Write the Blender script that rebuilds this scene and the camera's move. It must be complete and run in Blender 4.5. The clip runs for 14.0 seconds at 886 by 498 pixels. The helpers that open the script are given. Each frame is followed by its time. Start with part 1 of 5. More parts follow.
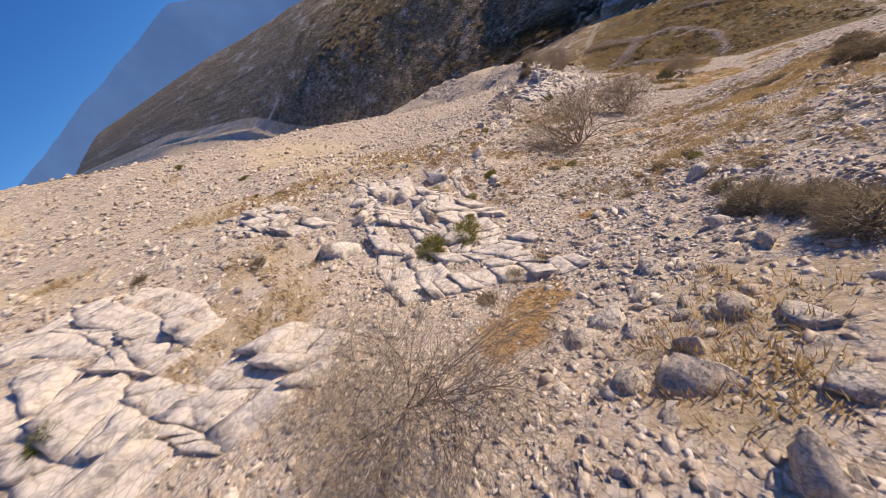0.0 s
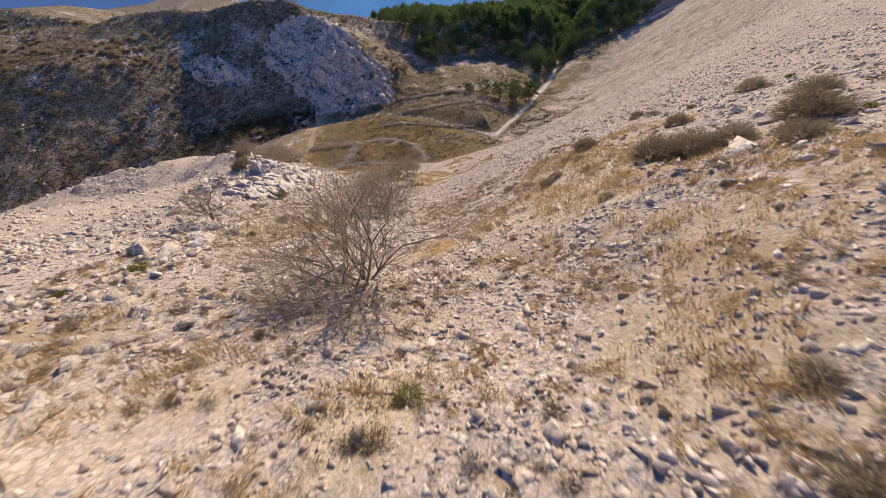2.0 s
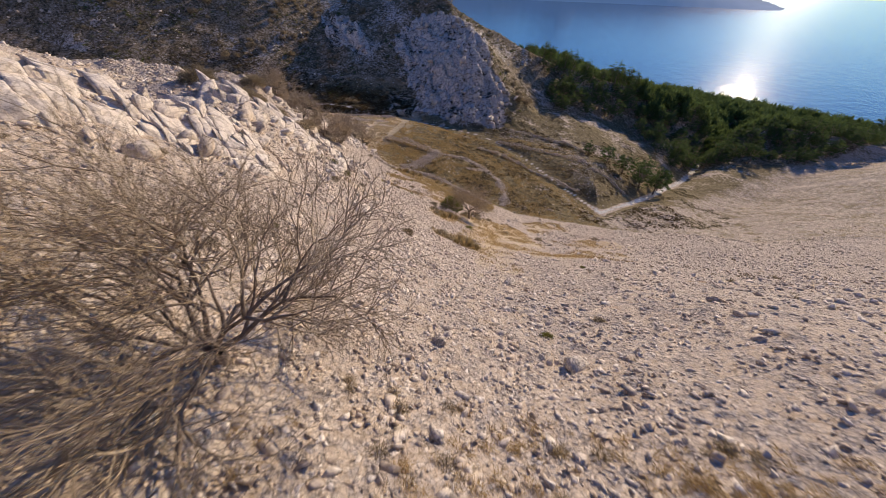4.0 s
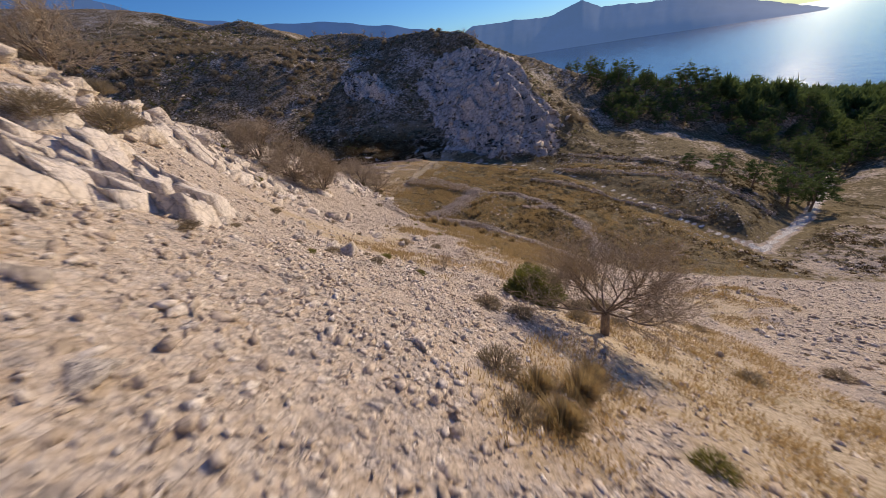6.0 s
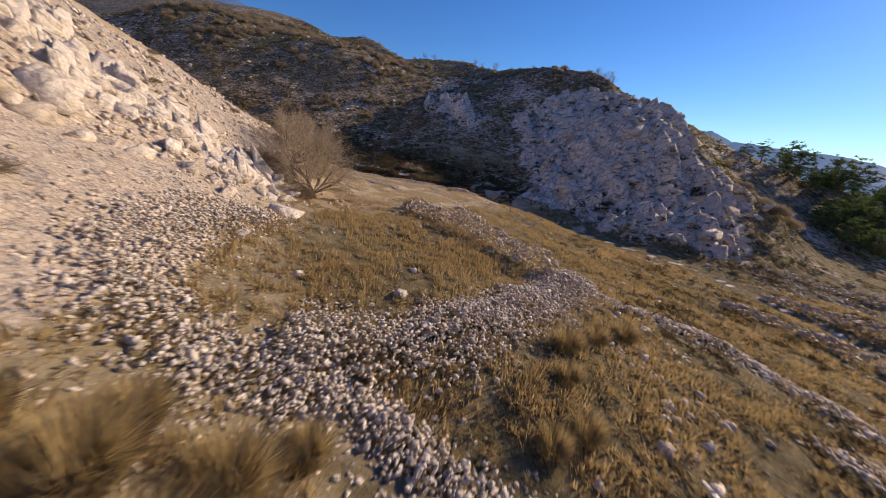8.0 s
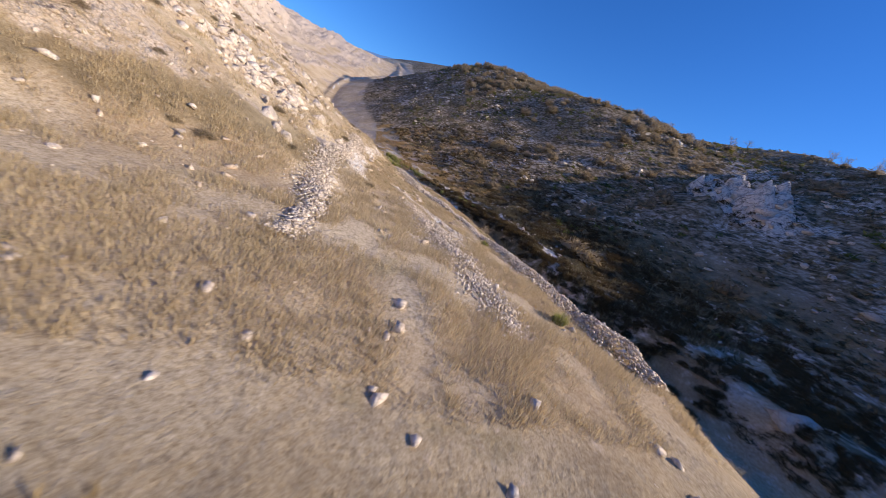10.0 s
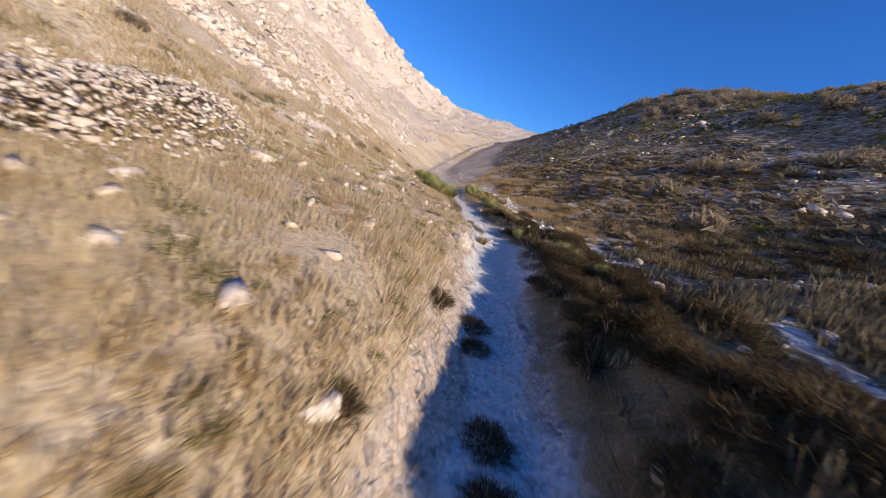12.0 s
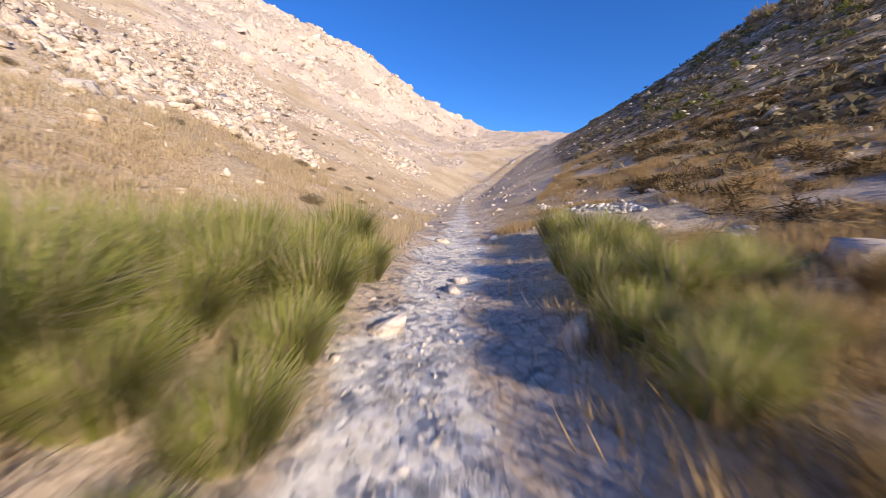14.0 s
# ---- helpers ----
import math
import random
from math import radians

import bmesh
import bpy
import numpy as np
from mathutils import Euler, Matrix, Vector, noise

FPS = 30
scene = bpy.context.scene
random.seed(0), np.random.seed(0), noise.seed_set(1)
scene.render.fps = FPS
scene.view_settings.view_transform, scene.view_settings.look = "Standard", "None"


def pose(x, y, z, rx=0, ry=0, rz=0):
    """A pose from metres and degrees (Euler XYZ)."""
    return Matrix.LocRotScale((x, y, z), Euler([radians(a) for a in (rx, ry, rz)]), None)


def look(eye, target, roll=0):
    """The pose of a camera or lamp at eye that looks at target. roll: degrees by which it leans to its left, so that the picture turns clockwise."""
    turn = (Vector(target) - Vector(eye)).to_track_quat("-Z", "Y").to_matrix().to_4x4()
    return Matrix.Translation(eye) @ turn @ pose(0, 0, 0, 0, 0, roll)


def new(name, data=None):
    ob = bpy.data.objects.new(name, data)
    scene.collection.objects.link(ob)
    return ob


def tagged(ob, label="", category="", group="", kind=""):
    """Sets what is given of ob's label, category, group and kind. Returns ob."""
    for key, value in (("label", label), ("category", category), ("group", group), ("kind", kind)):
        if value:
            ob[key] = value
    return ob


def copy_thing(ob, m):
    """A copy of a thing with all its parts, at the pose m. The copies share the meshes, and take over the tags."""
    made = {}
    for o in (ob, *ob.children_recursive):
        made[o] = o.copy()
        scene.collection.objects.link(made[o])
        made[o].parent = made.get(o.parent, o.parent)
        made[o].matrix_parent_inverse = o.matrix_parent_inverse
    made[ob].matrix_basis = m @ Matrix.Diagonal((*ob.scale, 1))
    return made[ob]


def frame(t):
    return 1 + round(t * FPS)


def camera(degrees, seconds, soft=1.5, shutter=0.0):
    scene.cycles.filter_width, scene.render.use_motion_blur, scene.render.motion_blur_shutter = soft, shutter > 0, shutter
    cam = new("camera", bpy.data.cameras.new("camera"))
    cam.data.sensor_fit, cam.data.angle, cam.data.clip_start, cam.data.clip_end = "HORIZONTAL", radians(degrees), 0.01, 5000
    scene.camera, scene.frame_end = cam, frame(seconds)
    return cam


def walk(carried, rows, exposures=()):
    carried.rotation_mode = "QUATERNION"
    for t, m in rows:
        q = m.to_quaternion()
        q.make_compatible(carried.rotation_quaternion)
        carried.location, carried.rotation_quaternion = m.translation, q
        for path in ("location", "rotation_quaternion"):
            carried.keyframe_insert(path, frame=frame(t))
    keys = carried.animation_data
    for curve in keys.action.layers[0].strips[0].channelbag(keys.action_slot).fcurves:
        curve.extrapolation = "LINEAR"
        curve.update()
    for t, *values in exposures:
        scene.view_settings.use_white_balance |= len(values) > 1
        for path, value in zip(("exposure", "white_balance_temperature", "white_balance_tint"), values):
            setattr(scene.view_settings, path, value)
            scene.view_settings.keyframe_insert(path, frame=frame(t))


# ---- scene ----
# ---------------------------------------------------------------- camera
cam = camera(106.0, 14.0, soft=0.7, shutter=0.11)
PATH = [
    (0, (43.87, 35.28, 35.61), (37.10, 39.86, 29.84), -44.02),
    (0.5, (41.63, 36.85, 34.88), (37.80, 43.07, 28.05), -36.54),
    (1, (40.18, 39.00, 33.60), (38.41, 45.76, 26.45), -29.02),
    (1.5, (39.05, 41.95, 31.83), (38.51, 48.91, 24.67), -23.87),
    (2, (38.88, 46.21, 30.09), (38.85, 53.27, 23.01), -18.64),
    (2.5, (39.25, 50.90, 28.07), (39.27, 58.05, 21.08), -11.09),
    (3, (39.67, 55.71, 25.37), (39.40, 63.00, 18.53), -2.91),
    (3.2, (39.77, 57.76, 24.06), (39.31, 65.12, 17.30), -0.22),
    (5.3, (37.27, 77.77, 12.70), (34.64, 85.81, 7.36), -4.26),
    (5.5, (36.64, 80.44, 11.21), (33.95, 88.53, 5.98), -6.08),
    (6, (34.62, 87.86, 7.72), (31.88, 96.10, 2.77), -9.25),
    (6.5, (32.12, 96.12, 3.37), (29.35, 104.55, -1.24), -9.13),
    (7, (29.92, 105.92, -0.56), (26.90, 114.46, -4.80), -6.12),
    (7.5, (27.82, 116.17, -4.28), (24.21, 124.71, -8.02), -0.46),
    (8, (25.63, 126.40, -7.27), (21.02, 134.68, -10.48), 6.39),
    (8.2, (24.62, 130.39, -8.25), (19.50, 138.44, -11.26), 9.10),
    (10.3, (8.696, 162.161, -10.269), (6.824, 162.635, -10.791), 21.3),
    (10.5, (5.605, 164.574, -10.543), (3.703, 164.911, -11.059), 20.5),
    (11, (-2.512, 168.904, -11.744), (-4.451, 168.948, -12.231), 18.8),
    (11.5, (-10.806, 171.529, -12.733), (-12.743, 171.33, -13.191), 17.2),
    (12, (-18.21, 173.048, -13.814), (-20.122, 172.639, -14.235), 16.8),
    (12.5, (-26.379, 173.206, -14.615), (-28.257, 172.629, -14.986), 16.3),
    (13, (-33.581, 171.78, -14.421), (-35.431, 171.093, -14.747), 13.1),
    (13.5, (-40.356, 169.463, -14.028), (-42.186, 168.713, -14.331), 7.2),
    (14, (-47.527, 166.606, -13.974), (-49.345, 165.821, -14.253), 1.5),
]

walk(cam, [(t, look(eye, target, roll)) for t, eye, target, roll in PATH], [(0.0, -0.14, 6900, 10), (1.0, 0.02, 6950, 10), (3.2, -0.08, 7050, 10), (5.3, -0.46, 6900, 10), (8.2, -0.08, 7600, 11), (10.3, 0.22, 6500, 9), (12.5, 0.2, 6450, 9), (14.0, 0.3, 6650, 10)])

# ---------------------------------------------------------------- light
SUN_AZ, SUN_EL = radians(29), radians(22.3)
world = bpy.data.worlds.new("sky")
scene.world = world
world.use_nodes = True
sky = world.node_tree.nodes.new("ShaderNodeTexSky")
sky.sky_type, sky.sun_disc = "NISHITA", False
sky.sun_elevation, sky.sun_rotation = SUN_EL, SUN_AZ
sky.air_density, sky.dust_density, sky.ozone_density = 1.0, 0.12, 3.0
back = world.node_tree.nodes["Background"]
back.inputs["Strength"].default_value = 0.125
tone = world.node_tree.nodes.new("ShaderNodeHueSaturation")
tone.inputs["Saturation"].default_value = 1.22
world.node_tree.links.new(sky.outputs[0], tone.inputs["Color"])
tint = world.node_tree.nodes.new("ShaderNodeMix")
tint.data_type, tint.blend_type = "RGBA", "MULTIPLY"
tint.inputs[0].default_value = 1.0
tint.inputs[7].default_value = (0.48, 0.78, 1.27, 1)
world.node_tree.links.new(tone.outputs[0], tint.inputs[6])
world.node_tree.links.new(tint.outputs[2], back.inputs[0])
sun_dir = Vector((math.sin(SUN_AZ) * math.cos(SUN_EL), math.cos(SUN_AZ) * math.cos(SUN_EL), math.sin(SUN_EL)))
sun = new("sun", bpy.data.lights.new("sun", "SUN"))
sun.data.energy, sun.data.angle, sun.data.color = 5.0, radians(0.6), (1.0, 0.82, 0.61)
sun.matrix_world = look(sun_dir * 200, (0, 0, 0))

RNG = np.random.default_rng(7)


# ---------------------------------------------------------------- noise and terrain
def lattice(ix, iy, seed):
    h = (ix.astype(np.int64) * 374761393 + iy.astype(np.int64) * 668265263 + seed * 974711) & 0x7FFFFFFF
    h = ((h ^ (h >> 13)) * 1274126177) & 0x7FFFFFFF
    return ((h ^ (h >> 16)) & 0xFFFF) / 65535.0


def value_noise(x, y, seed=0):
    x, y = np.asarray(x, float), np.asarray(y, float)
    ix, iy = np.floor(x), np.floor(y)
    fx, fy = x - ix, y - iy
    fx, fy = fx * fx * (3 - 2 * fx), fy * fy * (3 - 2 * fy)
    a, b = lattice(ix, iy, seed), lattice(ix + 1, iy, seed)
    c, d = lattice(ix, iy + 1, seed), lattice(ix + 1, iy + 1, seed)
    return (a + (b - a) * fx) * (1 - fy) + (c + (d - c) * fx) * fy - 0.5


def fbm(x, y, size, octaves=4, seed=0):
    total, amp, f = 0.0, 1.0, 1.0 / size
    for k in range(octaves):
        total = total + amp * value_noise(x * f + 17.3 * k, y * f - 9.1 * k, seed + k)
        amp, f = amp * 0.5, f * 2.03
    return total


def step(a, b, v):
    u = np.clip((v - a) / (b - a), 0, 1)
    return u * u * (3 - 2 * u)


def smax(a, b, k):
    d = a - b
    return 0.5 * (a + b + np.sqrt(d * d + k * k))


# dry stream: a polyline down the valley, with its bed heights
BED_X = [-420, -250, -158, -140, -118, -88, -66, -48, -34, -22, -12, 0, 14, 33, 45, 56, 64, 82, 110, 160]
BED_Y = [190, 178, 150.5, 147.5, 147, 151.5, 159.8, 166.0, 172.0, 173.6, 174.6, 176, 177, 171.5, 162, 145, 135.5, 157, 196, 270]
BED_Z = [60, 26, 4, -2, -9, -13.7, -14.7, -15.4, -16.2, -16.9, -17.3, -17.7, -18, -18.5, -19.5, -20.2, -21, -27, -38, -44]


def bed_near(x, y):
    """Distance to the dry stream, and the height of its bed there."""
    best, height = np.full(np.shape(x), 1e9), np.zeros(np.shape(x))
    for k in range(len(BED_X) - 1):
        ax, ay, bx, by = BED_X[k], BED_Y[k], BED_X[k + 1], BED_Y[k + 1]
        u = np.clip(((x - ax) * (bx - ax) + (y - ay) * (by - ay)) / ((bx - ax) ** 2 + (by - ay) ** 2), 0, 1)
        d = np.hypot(x - ax - u * (bx - ax), y - ay - u * (by - ay))
        height = np.where(d < best, BED_Z[k] + u * (BED_Z[k + 1] - BED_Z[k]), height)
        best = np.minimum(best, d)
    return best, height


# foot of the scree mountain: its line, height and the steepness above it
FOOT_X = [-420, -250, -158, -137, -118, -92, -66, -54, -34, -25, -16, -6, 0, 4, 9, 16, 30, 45, 66, 90, 125, 162, 260]
FOOT_Y = [175, 160, 143, 141, 142, 147.5, 154, 158.5, 164.5, 165.5, 162, 156.5, 148.5, 141, 136.5, 131.5, 127.5, 122, 124, 135, 150, 178, 250]
FOOT_Z = [58, 22.2, 3.5, -3, -9, -13.4, -14.4, -14.4, -15.3, -14.8, -14.3, -13.5, -12.4, -11.6, -11.8, -12.8, -14.3, -15.3, -17.3, -21.5, -20.5, -20.5, -32]
RISE_X = [-420, -270, -188, -130, -95, -48, -17, 4, 18, 30, 60, 125]
RISE = [0.04, 0.09, 0.526, 0.557, 0.60, 0.52, 0.5, 0.56, 0.52, 0.525, 0.53, 0.5]
PLAIN_X = [-420, -93, -60, -20, 0, 10, 20, 35, 48, 60, 75, 100, 150, 260]
PLAIN_Z = [45, -14, -13.5, -12.4, -12.2, -12.7, -13.8, -15.7, -16.6, -17.3, -19.5, -27, -33, -38]


def foot_above(x, y):
    """How far a place lies up the mountain from its foot, along y."""
    return np.interp(x, FOOT_X, FOOT_Y) - y


def terrain(x, y):
    x, y = np.asarray(x, float), np.asarray(y, float)
    up = foot_above(x, y)
    flat = 150 + 60 * np.tanh((up - 150) / 60)
    up = np.where(up > 150, flat, up)
    mountain = np.interp(x, FOOT_X, FOOT_Z) + np.interp(x, RISE_X, RISE) * np.maximum(up, -30)
    mountain = mountain - np.interp(x, RISE_X, RISE) * 0.4 * up * np.exp(-((up / 38.0) ** 2)) * step(-95, -130, x)
    # a grassy apron below the cliffs farther up the valley
    mountain = mountain - np.interp(x, [-170, -140, -120], [11, 5, 0]) * step(-260, -200, x) * np.exp(-(((up - 42) / 28.0) ** 2))
    mountain = mountain - 15 * step(13, -4, x) * step(124, 84, y) * step(-85, -50, x)
    gully = 1.5 * (1 - np.exp(-(((x - 37.5) / 8.0) ** 2))) * step(18, 40, up) * step(-5, 20, x)
    mountain = mountain + gully - 0.7 * step(18, 40, up) * step(-5, 20, x)
    mountain = mountain + 1.6 * step(39, 48, x) * step(25, 45, up) * step(130, 90, x)
    mountain = mountain - 1.3 * np.exp(-(((up - 27) / 14.0) ** 2)) * step(16, 26, x)
    spur = 2.2 * np.exp(-(((x - 25 - 0.12 * (y - 72)) / 5.0) ** 2) - ((y - 76) / 13.0) ** 2)
    mountain = mountain + spur
    ridge = 0.0
    for rx, ry, rh in ((20, 87, 3.2), (15, 97, 4.2), (10, 104, 3.2), (4, 112, 1.6)):
        ridge = np.maximum(ridge, rh * np.exp(-((x - rx) ** 2 + (y - ry) ** 2) / 32.0))
    mountain = mountain + ridge
    plain = np.interp(x, PLAIN_X, PLAIN_Z) - 0.1 * np.clip(y - 140, -6, 32)
    bd, bz = bed_near(x, y)
    # the shaded hill across the stream
    by, z0 = np.interp(x, BED_X[:14], BED_Y[:14]), np.interp(x, BED_X[:14], BED_Z[:14])
    rise = np.interp(x, [-420, -140, -95, -65, -44, -25, 10, 40], [0.4, 0.5, 0.5, 0.33, 0.2, 0.28, 0.25, 0.3])
    bend = np.interp(x, [-420, -140, -95, -65, -44, -25, 10, 40], [-0.0008, -0.0012, -0.0016, 0.0003, 0.002, 0.002, 0.0045, 0.004])
    crest = np.interp(x, [-420, -250, -133, -51, 10, 60], [310, 305, 296, 268, 242, 240])
    out = np.minimum(y, crest) - by - 4
    hill = z0 + 0.5 + rise * out + bend * np.clip(out, 0, 130) ** 2 - 0.22 * np.maximum(y - crest, 0)
    edge = np.interp(y, [178, 196, 242, 300], [41, 41, 10, -20])
    fall = np.interp(y, [190, 215, 240], [0.85, 0.75, 0.9])
    out = x - edge
    drop = fall * 0.5 * (out + np.sqrt(out * out + 25))
    back = step(196, 214, y)
    drop = drop * (1 - back) + back * (22.0 * (1 - np.exp(-drop / 22.0)) + 0.15 * np.maximum(out, 0))
    hill = hill - drop
    knoll = 5.5 * np.exp(-(((x - 21) / 13.0) ** 2) - ((y - 210) / 15.0) ** 2)
    block = 3.5 * np.exp(-(((x + 29) / 7.0) ** 2) - ((y - 217) / 11.0) ** 2)
    brow = 7.5 * np.exp(-(((x + 135) / 34.0) ** 2) - ((y - 203) / 24.0) ** 2) + 7.5 * np.exp(-(((x + 82) / 30.0) ** 2) - ((y - 225) / 20.0) ** 2)
    saddle = 11.0 * np.exp(-(((x + 163) / 34.0) ** 2) - ((y - 300) / 38.0) ** 2)
    hill = hill + knoll + block + brow - saddle + 0.16 * np.clip(-400 - x, 0, 700)
    z = smax(smax(mountain, plain, 1.2), hill, 1.5)
    w = 1 / (1 + (bd / np.interp(x, [-30, -10, 0, 30, 60], [1.4, 1.9, 2.6, 4.0, 6.0])) ** np.interp(x, [0, 40], [4.0, 2.2]))
    z = z * (1 - w) + bz * w
    # open sea beyond the coast
    coast = step(372, 470, y + 0.35 * x) * step(-320, -60, x + 0.5 * (y - 300))
    z = z - 70 * coast - 30 * step(270, 460, x)
    return z


def crag_share(x, y):
    """The two bare cliffs of the shaded hill."""
    n = 0.5 * fbm(x, y, 7, 4, 33)
    main = np.exp(-(((x - 16 - 0.5 * (207 - y)) / 19.0) ** 4) - ((y - 206) / 29.0) ** 4)
    side = np.exp(-(((x + 32 + 0.6 * (y - 222)) / 10.0) ** 4) - ((y - 222) / 13.0) ** 4)
    return step(0.3, 0.62, np.maximum(main, 0.95 * side) + n)


def ledge_share(x, y):
    """Broken white ledges between the grass of the sunlit slope."""
    up = foot_above(x, y)
    return step(-0.06, 0.16, fbm(0.75 * x + 0.35 * y, 0.8 * y - 0.2 * x, 9, 4, 41)) * step(1, 7, up) * step(-4, -14, x)


def rocky(x, y):
    """Where bare rock crops out."""
    up = foot_above(x, y)
    m = np.exp(-(((x - 25 - 0.12 * (y - 72)) / 5.5) ** 2) - ((y - 78) / 14.0) ** 2)
    m = np.maximum(m, np.exp(-(((x - 5.5) / 5.0) ** 2) - ((y - 132) / 8.0) ** 2))
    m = np.maximum(m, np.exp(-(((x - 33) / 3.5) ** 2) - ((y - 44) / 6.0) ** 2))
    m = np.maximum(m, np.exp(-(((x - 14) / 7.0) ** 2) - ((y - 108) / 9.0) ** 2) * 0.9)
    m = np.maximum(m, np.exp(-(((x - 49) / 5.0) ** 2) - ((y - 52) / 5.0) ** 2) * 0.8)
    for rx, ry in ((20, 87), (15, 97), (10, 104), (4, 112)):
        m = np.maximum(m, 0.85 * np.exp(-((x - rx) ** 2 + (y - ry) ** 2) / 30.0))
    crag = step(12, 45, up) * step(-60, -95, x) * 0.85
    m = np.maximum(m, crag)
    m = np.maximum(m, 0.8 * np.exp(-(((up - 14 + 4 * np.sin(x / 9)) / 6.0) ** 2)) * step(0, -12, x))
    m = np.maximum(m, 0.95 * ledge_share(x, y))
    m = np.where(y > 170, 0.25, m)
    return np.clip(np.maximum(m + 0.5 * fbm(x, y, 9, 3, 31), 1.1 * crag_share(x, y)), 0, 1)


# dry grass patches on the scree: place and size
PATCH = ((27, 43, 2.2), (25, 47, 2.6), (30, 51.5, 1.6), (24, 40, 2.2), (32.1, 37.9, 1.6), (34.1, 36.4, 1.5), (29.1, 47.7, 2.0), (17.3, 50.4, 4.0), (43.7, 38.6, 1.2), (43.5, 37.4, 1.2), (44.2, 56.0, 2.0), (34.0, 49.3, 1.2), (36.8, 48.0, 0.9), (41.8, 48.0, 1.6), (44.3, 50.0, 1.8), (41.4, 54.3, .6), (42.2, 53.3, .6), (43.8, 53.6, .8), (40.4, 55.6, .8), (41.7, 52.2, .5), (42.9, 51.6, .5), (43.6, 52.1, .6), (40.6, 53.2, .5), (42.8, 54.8, .6), (47.1, 51.0, 2.2),
         (43.2, 57.6, 1.8), (45.2, 58.5, 2.0), (47.0, 61.1, 2.2), (41.0, 56.6, 1.0), (33.8, 57.7, 1.3), (31.0, 61.0, 1.8), (34.6, 91.6, 1.5), (35.6, 94.0, 1.8), (41.8, 100.8, 2.4), (40.0, 94.0, 1.5), (38.1, 84.0, 1.2), (36.3, 85.0, 1.2),
         (30.6, 83.8, 1.2), (42.5, 88.3, 2.0), (33, 106, 2.6), (32, 110, 3.0), (30.5, 114, 3.0), (36, 114, 3.0), (37, 99, 1.6))


# patches of bare reddish soil: place and size
SOIL = ((40.3, 38.6, 0.9), (40.2, 37.2, 0.8), (39.4, 40.2, 0.8), (40.0, 43.0, 0.7), (38.6, 55.5, 1.6), (45.5, 55.0, 2.0), (29.5, 104.5, 1.5), (54, 203, 5.0))


def soil_share(x, y):
    return sum(0.85 * np.exp(-(((x - px) ** 2 + (y - py) ** 2) / (r * r))) for px, py, r in SOIL)


def terraced(x, y):
    """Grass terraces that reach up into the foot of the scree."""
    d = ((x - 17.5) * 8 + (y - 127) * 7.5) / 11
    return step(-0.6, 0.8, d + 1.2 * fbm(x, y, 2.5, 3, 55)) * step(112, 116, y + 0.35 * (x - 26)) * np.maximum(step(41, 38, x + 0.6 * fbm(x, y, 3, 2, 56)), step(121, 124, y))


def grassy(x, y):
    """Share of dry grass on the ground."""
    up = foot_above(x, y)
    n = fbm(x, y, 8, 4, 51)
    scree = step(-1.0, 2.5, up + 3 * n) * step(-12, 2, x)
    g = np.where(x > -12, 0.04 + 1.7 * np.clip(n, 0, 1), 0.54 - 0.012 * np.clip(up, 0, 24) + 1.5 * n)
    g = g + 0.55 * np.exp(-(((x - 47) / 6.0) ** 2) - ((y - 58) / 12.0) ** 2) + 0.14 * step(52, 80, x) * step(4, 30, up)
    g = np.where(up < 0, np.where(x > 8, 0.85 + 0.5 * n, 0.8 + 1.0 * n), g * scree + (1 - scree) * (0.8 + 0.6 * n))
    for px, py, r in PATCH:
        g = np.maximum(g, np.exp(-(((x - px) ** 2 + (y - py) ** 2) / (1.4 * r * r)) ** 2) * (0.8 + 0.5 * n))
    g = np.maximum(g, 0.9 * terraced(x, y))
    g = g * (1 - 0.5 * step(52, 66, x) * step(-4, 10, 132 + 0.9 * (x - 58) - y))
    g = g * (1 - 0.7 * step(0.35, 0.8, ledge_share(x, y)))
    bd, _ = bed_near(x, y)
    return np.clip(g * step(1.0, 1.9, bd * np.interp(x, [-86, -68, -30, -8, 6, 56, 64], [9, 1.2, 1.0, 1.3, 9, 9, 1.6]) + 1.2 * n), 0, 1)


# white rubble spilled down the sunlit bank: runs of places, with a width
RUBBLE = (((-13.0, 162.6, 0.4), (-11.4, 164.2, 0.45), (-9.6, 165.1, 0.5), (-8.0, 165.5, 0.75), (-6.6, 165.9, 0.6), (-5.2, 165.5, 0.3)), ((-10.5, 159.4, 0.8), (-15, 159.6, 0.9), (-20, 160.4, 0.7)), ((-22.5, 161.2, 0.7), (-26, 160.6, 0.6)),
          ((-42.2, 162.9, 0.5), (-44.5, 161.7, 0.9), (-48, 160.6, 1.0), (-52, 159.6, 0.8)), ((-30.5, 161.8, 0.6), (-35, 161.2, 0.8)))


def rubble_share(x, y):
    n = fbm(x, y, 1.6, 3, 83)
    d = 0 * x + 9.0
    for run in RUBBLE:
        for (ax, ay, aw), (bx, by, bw) in zip(run[:-1], run[1:]):
            t = np.clip(((x - ax) * (bx - ax) + (y - ay) * (by - ay)) / ((bx - ax) ** 2 + (by - ay) ** 2), 0, 1)
            d = np.minimum(d, np.hypot(x - ax - t * (bx - ax), y - ay - t * (by - ay)) / (aw + t * (bw - aw)))
    return step(1.0, 0.5, d + 1.6 * n)


